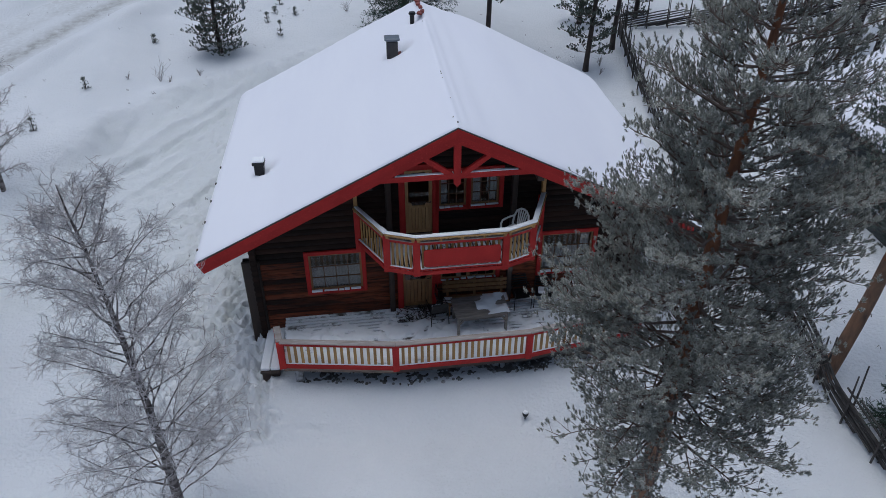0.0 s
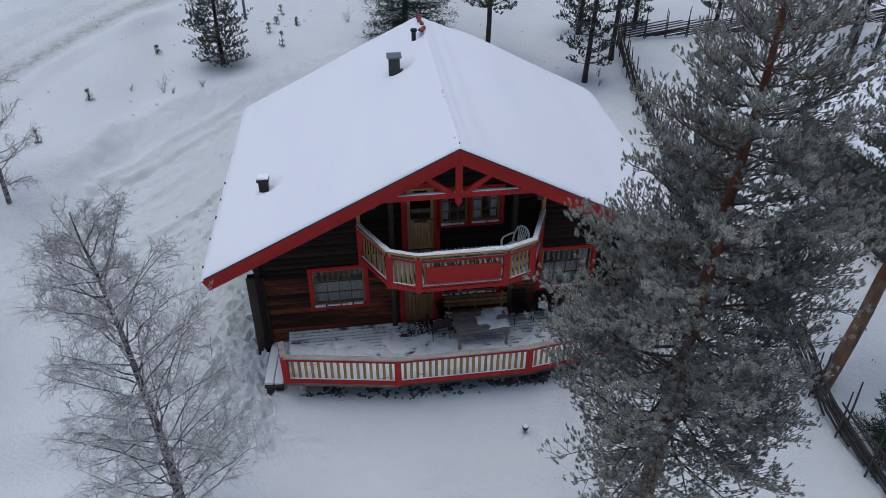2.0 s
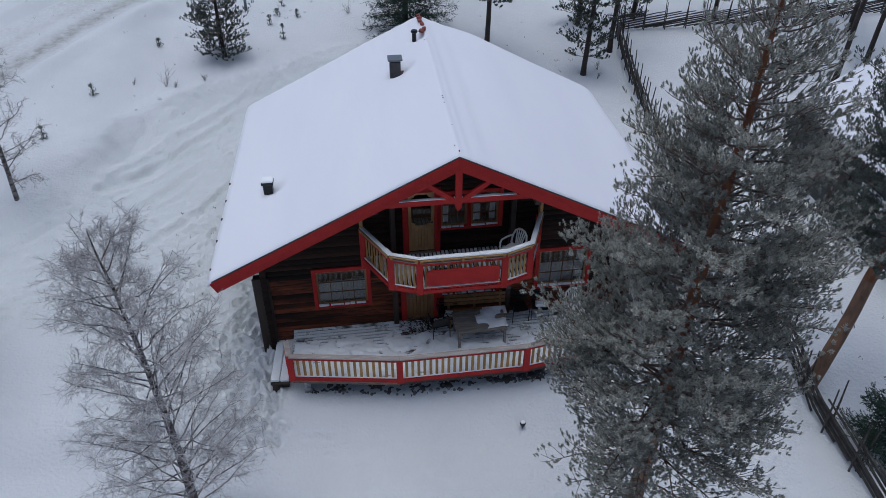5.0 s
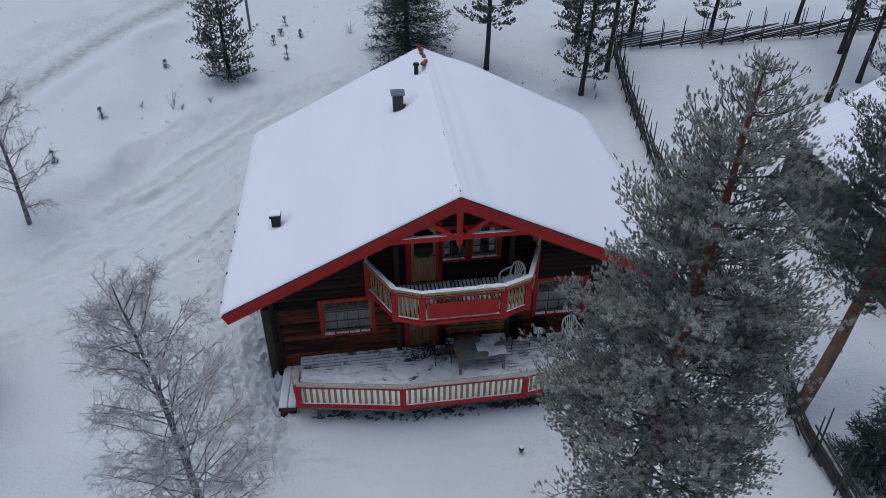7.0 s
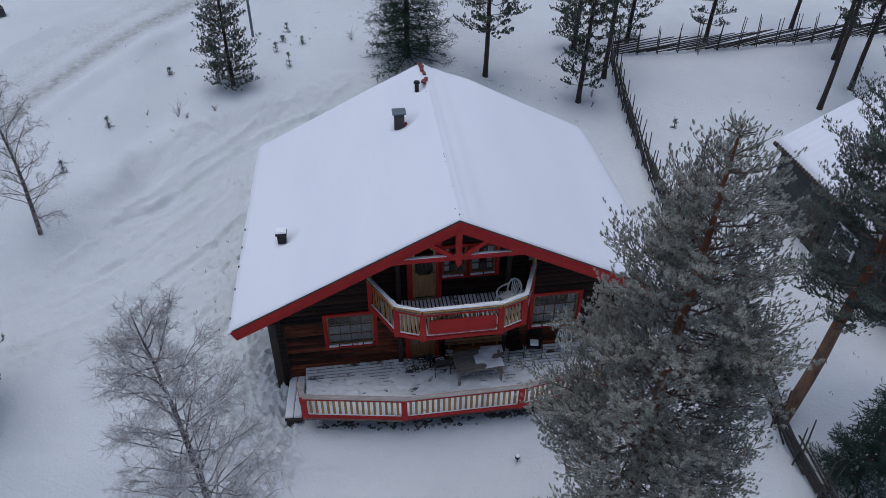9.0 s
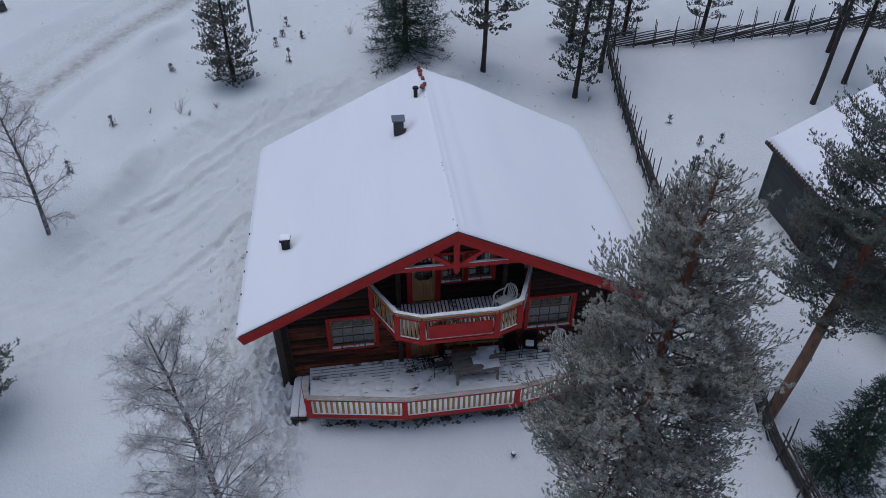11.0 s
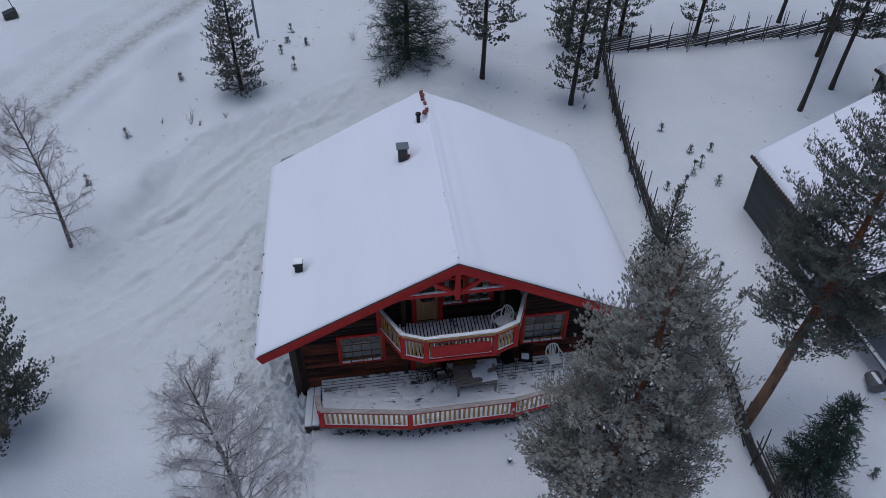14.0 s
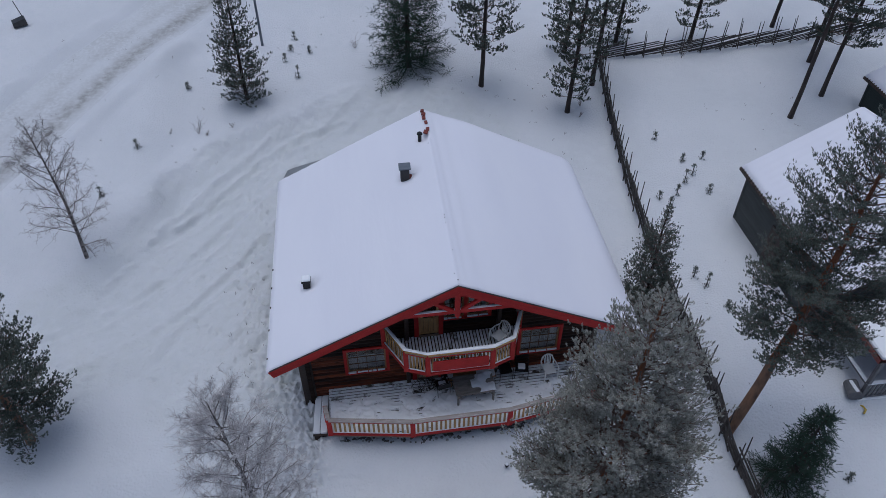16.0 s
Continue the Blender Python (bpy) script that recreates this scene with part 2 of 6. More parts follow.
# ---- mesh tools ----
class Geo:
    """Gathers vertices and faces of one mesh."""

    def __init__(self):
        self.v, self.f = [], []

    def add(self, vs, fs):
        k = len(self.v)
        self.v += [tuple(a) for a in vs]
        self.f += [tuple(i + k for i in q) for q in fs]
        return self

    def box(self, x0, x1, y0, y1, z0, z1, m=None, chamfer=0.0):
        c = min(chamfer, 0.45 * min(abs(x1 - x0), abs(y1 - y0), abs(z1 - z0)))
        if c > 0:
            vs, fs, index = [], [], {}
            lo, hi = (x0, y0, z0), (x1, y1, z1)
            for sx in (0, 1):
                for sy in (0, 1):
                    for sz in (0, 1):
                        s = (sx, sy, sz)
                        for axis in range(3):
                            p = []
                            for k in range(3):
                                full = hi[k] if s[k] else lo[k]
                                p.append(full if k == axis else (full - c if s[k] else full + c))
                            index[(s, axis)] = len(vs)
                            vs.append(Vector(p))
            for axis in range(3):
                a, b = [k for k in range(3) if k != axis]
                for side in (0, 1):
                    ring = []
                    for ua, ub in ((0, 0), (1, 0), (1, 1), (0, 1)):
                        s = [0, 0, 0]
                        s[axis], s[a], s[b] = side, ua, ub
                        ring.append(index[(tuple(s), axis)])
                    fs.append(ring)
                for ua in (0, 1):
                    for ub in (0, 1):
                        s0, s1 = [0, 0, 0], [0, 0, 0]
                        s0[axis], s0[a], s0[b] = 0, ua, ub
                        s1[axis], s1[a], s1[b] = 1, ua, ub
                        s0, s1 = tuple(s0), tuple(s1)
                        fs.append([index[(s0, a)], index[(s1, a)], index[(s1, b)], index[(s0, b)]])
            for sx in (0, 1):
                for sy in (0, 1):
                    for sz in (0, 1):
                        s = (sx, sy, sz)
                        fs.append([index[(s, 0)], index[(s, 1)], index[(s, 2)]])
        else:
            vs = [Vector((x, y, z)) for x in (x0, x1) for y in (y0, y1) for z in (z0, z1)]
            fs = [(0, 1, 3, 2), (4, 6, 7, 5), (0, 4, 5, 1), (2, 3, 7, 6), (0, 2, 6, 4), (1, 5, 7, 3)]
        if m is not None:
            vs = [m @ v for v in vs]
        return self.add(vs, fs)

    def beam(self, a, b, w, h, up=(0, 0, 1), chamfer=0.0):
        """A timber from a to b, w wide across and h high towards up."""
        a, b = Vector(a), Vector(b)
        d = b - a
        length = d.length
        d.normalize()
        side = d.cross(Vector(up))
        side = side.normalized() if side.length > 1e-5 else Vector((1, 0, 0))
        u = side.cross(d)
        m = Matrix(((d.x, side.x, u.x, a.x), (d.y, side.y, u.y, a.y), (d.z, side.z, u.z, a.z), (0, 0, 0, 1)))
        return self.box(0, length, -w / 2, w / 2, -h / 2, h / 2, m, chamfer)

    def tube(self, pts, radii, sides=8):
        pts = [Vector(p) for p in pts]
        rings = []
        for i, p in enumerate(pts):
            d = (pts[min(i + 1, len(pts) - 1)] - pts[max(i - 1, 0)]).normalized()
            u = d.cross(Vector((0.31, 0.77, 0.55))).normalized()
            w = d.cross(u)
            r = radii[i] if isinstance(radii, (list, tuple)) else radii
            rings.append([p + (u * math.cos(2 * math.pi * k / sides) + w * math.sin(2 * math.pi * k / sides)) * r for k in range(sides)])
        vs = [v for ring in rings for v in ring]
        fs = []
        for i in range(len(pts) - 1):
            for k in range(sides):
                j = (k + 1) % sides
                fs.append((i * sides + k, i * sides + j, (i + 1) * sides + j, (i + 1) * sides + k))
        fs.append(tuple(range(sides))[::-1])
        fs.append(tuple((len(pts) - 1) * sides + k for k in range(sides)))
        return self.add(vs, fs)

    def prism(self, outline, z0, z1):
        n = len(outline)
        vs = [(x, y, z0) for x, y in outline] + [(x, y, z1) for x, y in outline]
        fs = [tuple(range(n))[::-1], tuple(range(n, 2 * n))] + [(i, (i + 1) % n, n + (i + 1) % n, n + i) for i in range(n)]
        return self.add(vs, fs)

    def mesh(self, name, mat, smooth=False):
        me = bpy.data.meshes.new(name)
        me.from_pydata(self.v, [], self.f)
        me.materials.append(mat)
        b = bmesh.new()
        b.from_mesh(me)
        bmesh.ops.recalc_face_normals(b, faces=b.faces)
        b.to_mesh(me)
        b.free()
        if smooth:
            me.polygons.foreach_set("use_smooth", [True] * len(me.polygons))
        return me


def part(name, geo, mat, parent=None, label="", smooth=False):
    """One mesh object from a Geo or a ready mesh, under a thing or a part."""
    ob = new(name, geo if isinstance(geo, bpy.types.Mesh) else geo.mesh(name, mat, smooth))
    if parent is not None:
        ob.parent = parent
    if label:
        tagged(ob, label)
    return ob


def thing(name, label, category, group="", kind="", at=None):
    ob = new(name)
    if at is not None:
        ob.matrix_basis = at
    return tagged(ob, label, category, group, kind)


def array_mesh(name, verts, tris, mat, values=None, smooth=False):
    """A mesh straight from numpy arrays; values: a rime value for each vertex."""
    me = bpy.data.meshes.new(name)
    nv, nf, k = len(verts), len(tris), tris.shape[1]
    me.vertices.add(nv)
    me.vertices.foreach_set("co", np.asarray(verts, np.float32).ravel())
    me.loops.add(nf * k)
    me.loops.foreach_set("vertex_index", np.asarray(tris, np.int32).ravel())
    me.polygons.add(nf)
    me.polygons.foreach_set("loop_start", np.arange(0, nf * k, k, dtype=np.int32))
    me.polygons.foreach_set("loop_total", np.full(nf, k, dtype=np.int32))
    if smooth:
        me.polygons.foreach_set("use_smooth", np.ones(nf, dtype=bool))
    if values is not None:
        at = me.attributes.new("rime", "FLOAT", "POINT")
        at.data.foreach_set("value", np.asarray(values, np.float32))
    me.materials.append(mat)
    me.update(calc_edges=True)
    return me


def value_noise(x, y, seed=0):
    """Smooth noise from 0 to 1 on arrays, one cell a metre."""
    xi, yi = np.floor(x), np.floor(y)
    fx, fy = x - xi, y - yi
    fx, fy = fx * fx * (3 - 2 * fx), fy * fy * (3 - 2 * fy)

    def h(a, b):
        q = np.sin(a * 127.1 + b * 311.7 + seed * 74.7) * 43758.5453
        return q - np.floor(q)

    return (h(xi, yi) * (1 - fx) + h(xi + 1, yi) * fx) * (1 - fy) + (h(xi, yi + 1) * (1 - fx) + h(xi + 1, yi + 1) * fx) * fy


def step(a, b, x):
    t = np.clip((x - a) / (b - a), 0, 1)
    return t * t * (3 - 2 * t)


def line_gap(x, y, pts):
    """Distance from points to a polyline."""
    best = np.full(np.shape(x), 1e9)
    for (x0, y0), (x1, y1) in zip(pts, pts[1:]):
        dx, dy = x1 - x0, y1 - y0
        t = np.clip(((x - x0) * dx + (y - y0) * dy) / (dx * dx + dy * dy), 0, 1)
        best = np.minimum(best, np.hypot(x - x0 - t * dx, y - y0 - t * dy))
    return best


# ---- ground ----
ROAD = [(-46.0, -30.0), (-32.5, -6.0), (-22.2, 14.3), (-15.9, 26.2), (-9.5, 37.5), (4.0, 56.0), (20.0, 76.0)]
BANK = [(-13.6, 11.2), (-12.6, 13.8), (-10.5, 16.4), (-6.6, 18.4), (-2.6, 20.0)]
WHEELS = [  # wheel ruts where gravel shows through
    [(-20.0, 0.4), (-15.3, 2.0), (-13.9, 2.7), (-12.3, 3.7), (-11.3, 4.5), (-10.3, 5.5), (-8.8, 7.6), (-7.6, 9.6)],
    [(-12.6, 9.7), (-11.4, 10.7), (-10.7, 11.3), (-9.5, 12.8), (-8.2, 14.7), (-6.4, 16.3), (-3.5, 17.6)],
    [(-18.0, 3.6), (-14.2, 5.2), (-11.6, 7.4), (-9.6, 10.2), (-7.9, 12.8), (-6.0, 14.4)]]
WINDROW = [(-12.6, 10.6), (-11.8, 11.6), (-10.3, 13.7), (-8.7, 15.5), (-7.4, 17.0)]
DRIVE = [(-30.0, 3.0), (-17.0, 5.5), (-11.0, 9.5), (-7.5, 14.0), (-2.0, 16.5)]


def rise(x, y):
    """The broad lie of the land."""
    z = -0.72 + 0.58 * step(-3.7, -2.0, y) + 0.14 * step(-2.0, 0.8, y)
    k = 0.135 + (0.062 - 0.135) * step(2.0, 9.0, x)
    z = z + k * np.logaddexp(0, (y - 10.0) / 1.2) * 1.2 * (1 - 0.75 * step(26, 60, y))
    z = z + 0.75 * step(-11.5, -14.5, x) * step(6.5, 12.5, y) * (1 - 0.6 * step(22, 30, y))
    z = z - 0.25 * step(11, 15, x) * step(0, -5, y)
    return z


def ground_z(x, y):
    x, y = np.asarray(x, float), np.asarray(y, float)
    z = rise(x, y)
    z = z + 0.10 * (value_noise(x * 0.35, y * 0.35, 1) - 0.5) + 0.03 * (value_noise(x * 1.3, y * 1.3, 2) - 0.5)
    d = line_gap(x, y, BANK)
    lump = 0.65 + 0.7 * value_noise(x * 1.1, y * 1.1, 3)
    z = z + (0.22 * lump + 0.13 * (value_noise(x * 2.3, y * 2.3, 45) - 0.5) + 0.16 * (0.25 - np.abs(value_noise(x * 4.1, y * 4.1, 46) - 0.5))) * np.exp(-(d / 0.8) ** 2)
    scarp = inside(x, y, YARD) + 0.7 * (value_noise(x * 1.3, y * 1.3, 47) - 0.5) + 0.35 * (value_noise(x * 4.5, y * 4.5, 48) - 0.5)
    z = z + 0.13 * np.exp(-(d / 1.5) ** 2) / (1 + np.exp(np.clip(scarp / 0.14, -40, 40)))
    drive = np.exp(-(line_gap(x, y, DRIVE) / 3.0) ** 4)
    z = z - 0.10 * drive + 0.05 * drive * (value_noise(x * 2.1, y * 2.1, 4) - 0.5)
    yard = packed(x, y)
    ang = 0.92
    u, v = x * math.cos(ang) + y * math.sin(ang), -x * math.sin(ang) + y * math.cos(ang)
    z = z + yard * (0.16 * (value_noise(u * 0.22, v * 1.3, 42) - 0.5) + 0.14 * (value_noise(u * 0.5, v * 3.2, 43) - 0.5) + 0.10 * (value_noise(x * 3.6, y * 3.6, 44) - 0.5) + 0.05 * (value_noise(x * 6.5, y * 6.5, 49) - 0.5))
    for k, rut in enumerate(WHEELS):
        g = line_gap(x, y, rut) + 0.12 * (value_noise(x * 1.7, y * 1.7, 70 + k) - 0.5)
        z = z - 0.06 * np.exp(-(g / 0.24) ** 4) + 0.05 * np.exp(-((g - 0.40) / 0.14) ** 2)
    g = line_gap(x, y, WINDROW)
    z = z + (0.15 + 0.16 * (value_noise(x * 3.1, y * 3.1, 74) - 0.4)) * np.exp(-(g / 0.22) ** 2)
    r = line_gap(x, y, ROAD)
    z = z + 0.30 * np.exp(-((r - 2.9) / 0.6) ** 2) * (0.4 + 0.9 * value_noise(x * 0.8, y * 0.8, 5)) - 0.18 * np.exp(-(r / 2.2) ** 6)
    trod = trodden(x, y)
    z = z + trod * (0.10 * (value_noise(x * 1.9, y * 2.6, 6) - 0.5) + 0.08 * (value_noise(x * 3.6, y * 3.9, 7) - 0.5))
    z = z + 0.35 * (value_noise(x * 0.4 + 9, y * 0.5, 8)) * step(11.5, 14.0, x) * step(1.0, -2.5, y)
    return z


def trodden(x, y):
    """Where people have walked the snow into holes."""
    trod = step(-10.5, -8.0, x) * (1 - step(-5.2, -4.6, x)) * step(-4.5, -2.5, y) * (1 - step(9.0, 12.0, y))
    trod = np.maximum(trod, 0.7 * step(12.0, 14.0, y) * (1 - step(19.0, 21.5, y)) * step(-6.5, -4.0, x) * (1 - step(4.0, 7.0, x)))
    return trod


YARD = [(-26, 3.5), (-18.6, 6.6), (-13.2, 11.3), (-12.6, 13.8), (-10.5, 16.4), (-6.6, 18.4), (-3.0, 20.6), (3.0, 20.5), (6.0, 17.5), (6.3, 12.0), (-5.5, 10.0), (-5.8, -2.2), (-8.5, -3.6), (-12.5, 1.0), (-26, -1.5)]


def inside(x, y, poly):
    """Distance to a polygon's outline, positive inside."""
    hit = np.zeros(np.shape(x), bool)
    for (x0, y0), (x1, y1) in zip(poly, poly[1:] + poly[:1]):
        cross = (y0 > y) != (y1 > y)
        hit ^= cross & (x < (x1 - x0) * (y - y0) / (y1 - y0 + 1e-12) + x0)
    return np.where(hit, 1, -1) * line_gap(x, y, poly + poly[:1])


def packed(x, y):
    """How far the snow is greyed, from 0 to about 1: driven, trodden, in hollows, along the left eave."""
    d = inside(x, y, YARD) + 1.2 * (value_noise(x * 0.7, y * 0.7, 41) - 0.5)
    m = 0.8 * step(-0.5, 1.0, d)
    # hollows greyed by the height's own noise: packed snow plus painted relief shade
    m = m + 0.35 * trodden(x, y) * (0.45 - value_noise(x * 1.9, y * 2.6, 6) + 0.9 * (0.5 - value_noise(x * 3.6, y * 3.9, 7)))
    for k, rut in enumerate(WHEELS):
        g = line_gap(x, y, rut) + 0.25 * (value_noise(x * 1.7, y * 1.7, 70 + k) - 0.5)
        m = m + (0.5, 0.9, 0.3)[k] * np.exp(-(g / 0.40) ** 2) * np.clip(1.7 * value_noise(x * 0.8, y * 0.8, 75 + k) - 0.3, 0, 1)
    # a greyer strip about half a metre to each side of the left eave line
    m = np.clip(m, 0, 2) + 0.5 * np.exp(-((x + 6.3) / 0.5) ** 2) * step(-1.0, 1.0, y) * (1 - step(9.0, 10.0, y))
    return m


def gz(x, y):
    return float(ground_z(x, y))


def footprints(gx, gy, z):
    """Presses single footprints with raised rims into the snow beside the cabin."""
    rng = np.random.default_rng(77)
    marks = []
    for k in range(1000):  # a trampled strip along the wall, thinning outwards
        out = rng.exponential(0.9)
        marks.append((-5.1 - out, rng.uniform(-3.0, 9.5) if k % 2 else rng.uniform(-3.2, 1.5), math.pi / 2 + rng.normal() * 0.55))
    for x0, y0, x1, y1 in ((-5.3, -2.6, -3.0, -3.9), (-6.4, 1.0, -10.5, 5.0), (-6.8, 3.0, -8.8, 8.5), (-6.2, 7.5, -8.5, 13.0), (-5.6, -1.5, -8.6, -3.6), (-7.5, 0.5, -8.2, 6.0), (-5.5, 10.0, -2.0, 13.5), (0.5, 13.0, -6.0, 15.5), (3.0, 14.0, -1.0, 17.5)):
        n, a = int(math.hypot(x1 - x0, y1 - y0) / 0.33), math.atan2(y1 - y0, x1 - x0)
        for i in range(n):
            f, s = i / n, (0.13 if i % 2 else -0.13) + rng.normal() * 0.04
            marks.append((x0 + (x1 - x0) * f - math.sin(a) * s, y0 + (y1 - y0) * f + math.cos(a) * s + 0.3 * math.sin(4 * f), a + rng.normal() * 0.15))
    xs, ys = gx[0], gy[:, 0]
    for x, y, a in marks:
        i0, i1, j0, j1 = np.searchsorted(xs, x - 0.4), np.searchsorted(xs, x + 0.4), np.searchsorted(ys, y - 0.4), np.searchsorted(ys, y + 0.4)
        X, Y = gx[j0:j1, i0:i1] - x, gy[j0:j1, i0:i1] - y
        u, v = X * math.cos(a) + Y * math.sin(a), -X * math.sin(a) + Y * math.cos(a)
        r = np.sqrt((u / 0.145) ** 2 + (v / 0.072) ** 2)
        deep = rng.uniform(0.05, 0.11)
        z[j0:j1, i0:i1] += -deep / (1 + np.exp(np.minimum((r - 1.0) * 7, 50))) + 0.35 * deep * np.exp(-((r - 1.5) / 0.4) ** 2)


def ground():
    xs = np.unique(np.concatenate([np.linspace(-2500, -120, 14), np.linspace(-120, -24, 40), np.arange(-24, -14.5, 0.2), np.arange(-14.5, -9.0, 0.115), np.arange(-9.0, -4.8, 0.065), np.arange(-4.8, 5.0, 0.15), np.arange(5.0, 16.0, 0.2), np.linspace(16, 34, 50), np.linspace(34, 120, 30), np.linspace(120, 2500, 14)]))
    ys = np.unique(np.concatenate([np.linspace(-2500, -120, 12), np.linspace(-120, -8, 40), np.arange(-8, -5, 0.2), np.arange(-5, -3.5, 0.105), np.arange(-3.5, 2.5, 0.055), np.arange(2.5, 10, 0.075), np.arange(10, 21.5, 0.11), np.arange(21.5, 32, 0.22), np.linspace(32, 80, 50), np.linspace(80, 2500, 18)]))
    gx, gy = np.meshgrid(xs, ys)
    z = ground_z(gx, gy)
    footprints(gx, gy, z)
    nx, ny = len(xs), len(ys)
    i = np.arange(nx * ny).reshape(ny, nx)
    quads = np.stack([i[:-1, :-1], i[:-1, 1:], i[1:, 1:], i[1:, :-1]], -1).reshape(-1, 4)
    me = array_mesh("ground", np.stack([gx, gy, z], -1).reshape(-1, 3), quads, GROUND_SNOW, packed(gx, gy).ravel(), True)
    tagged(new("ground", me), "deep untouched and trodden snow over sloping ground", "ground", kind="structure")


def road():
    """Packed snow with darker wheel tracks, draped over the ground."""
    dense = []
    for (x0, y0), (x1, y1) in zip(ROAD, ROAD[1:]):
        n = max(2, int(math.hypot(x1 - x0, y1 - y0) / 0.5))
        dense += [(x0 + (x1 - x0) * i / n, y0 + (y1 - y0) * i / n) for i in range(n)]
    vs, fs, worn = [], [], []
    cross = np.linspace(-2.2, 2.2, 15)
    p = np.array(dense)
    d = np.gradient(p, axis=0)
    d = np.array([np.convolve(np.pad(d[:, k], 6, mode="edge"), np.ones(13) / 13, "valid") for k in (0, 1)]).T
    d /= np.hypot(d[:, 0], d[:, 1])[:, None]
    for (x, y), (dx, dy) in zip(p, d):
        for c in cross:
            X, Y = x - dy * c, y + dx * c
            worn.append(0.45 * math.exp(-((c - 0.75) / 0.35) ** 2) + 1.5 * math.exp(-((c + 1.05) / 0.55) ** 2))
            vs.append((X, Y, gz(X, Y) + 0.03 - 0.025 * math.exp(-((abs(c) - 0.85) / 0.25) ** 2) + (-0.06 if abs(c) > 2.1 else 0)))
    k = len(cross)
    fs = [(r * k + c, r * k + c + 1, (r + 1) * k + c + 1, (r + 1) * k + c) for r in range(len(p) - 1) for c in range(k - 1)]
    me = array_mesh("road", np.array(vs), np.array(fs), SNOW_PACKED, worn, True)
    tagged(new("road", me), "ploughed road of grey packed snow with wheel tracks", "road", kind="structure")


ground()
road()


# ---- the cabin ----
HALF, DEPTH = 5.35, 8.5          # half width of the log walls, depth of the house
WALL_Y = 0.10                    # face of the front wall
DECK_Z, BALC_Z = 0.60, 3.08
ROOF_X, ROOF_Y0, ROOF_Y1 = 6.34, -1.10, 9.25
RIDGE, EAVE = 6.61, 3.46         # top of the roof sheets
SKEW = 0.021                     # the front stands a little askew to the ridge
FRONT = Matrix.Rotation(math.atan(SKEW), 4, "Z")
SLOPE = math.atan2(RIDGE - EAVE, ROOF_X)
CABIN = thing("log_cabin", "dark brown log cabin with red trim and snow-covered roof", "cabin")
ROW = 0.172


def log_mesh(length, mat, name="log"):
    """One squared log along x, rounded towards its face at y = 0."""
    prof = [(0.16, 0.0), (0.012, 0.0), (0.0, 0.03), (-0.012, ROW / 2), (0.0, ROW - 0.035), (0.012, ROW - 0.008), (0.16, ROW - 0.008)]
    n = len(prof)
    vs = [(x, y, z) for x in (0, length) for y, z in prof]
    fs = [tuple(range(n)), tuple(range(n, 2 * n))[::-1]] + [(i, (i + 1) % n, n + (i + 1) % n, n + i) for i in range(n)]
    return Geo().add(vs, fs).mesh(name, mat)


def under_roof(z):
    """Half the width of the gable wall at that height."""
    return min(HALF, (RIDGE - 0.2 - z) / math.tan(SLOPE))


OPENINGS = [  # x0, x1, z0, z1 of the front wall
    (-3.84, -2.42, 1.47, 2.66), (2.63, 4.10, 1.50, 2.76), (-1.30, -0.48, DECK_Z, 2.50), (-0.24, 1.34, 1.50, 2.52),
    (-1.18, -0.46, BALC_Z, 5.04), (-0.28, 0.44, 3.90, 4.92), (0.56, 1.32, 3.90, 4.92)]


def front_wall():
    wall = front(part("wall", Geo().box(-HALF, HALF, WALL_Y + 0.17, WALL_Y + 0.20, -0.5, 0.2), LOG, CABIN))
    z, cache = -0.30, {}
    while z < RIDGE - 0.35:
        half = under_roof(z + ROW)
        ends = 0.22 if z < 2.6 else 0.0
        spans = [(-half - ends, half + ends)]
        for x0, x1, z0, z1 in OPENINGS:
            if z + ROW * 0.6 > z0 and z + ROW * 0.4 < z1:
                spans = [s for a, b in spans for s in ((a, min(b, x0)), (max(a, x1), b)) if s[1] - s[0] > 0.03]
        for a, b in spans:
            # logs above 2.3 m and right of 1.6 m carry the painted shade
            log_tone = LOG_SHADED if z > 2.3 or a > 1.6 else LOG
            key = (round(b - a, 2), log_tone.name)
            if key not in cache:
                cache[key] = log_mesh(b - a, log_tone)
            o = part("log", cache[key], log_tone, wall)
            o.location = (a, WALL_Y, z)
        z += ROW
    for x in (-HALF - 0.25, HALF - 0.22):
        front(part("corner_column", Geo().box(x, x + 0.47, WALL_Y - 0.06, WALL_Y + 0.02, -0.35, 2.62, chamfer=0.02), DARK_TIMBER, CABIN))
    # dividing walls whose log ends show as dark uprights beside the door and at the corners
    for x in (-1.62, 1.72):
        front(part("log_end_column", Geo().box(x - 0.075, x + 0.075, WALL_Y - 0.16, WALL_Y + 0.01, -0.2, 5.0 if x < 0 else 4.9, chamfer=0.02), DARK_TIMBER, CABIN))


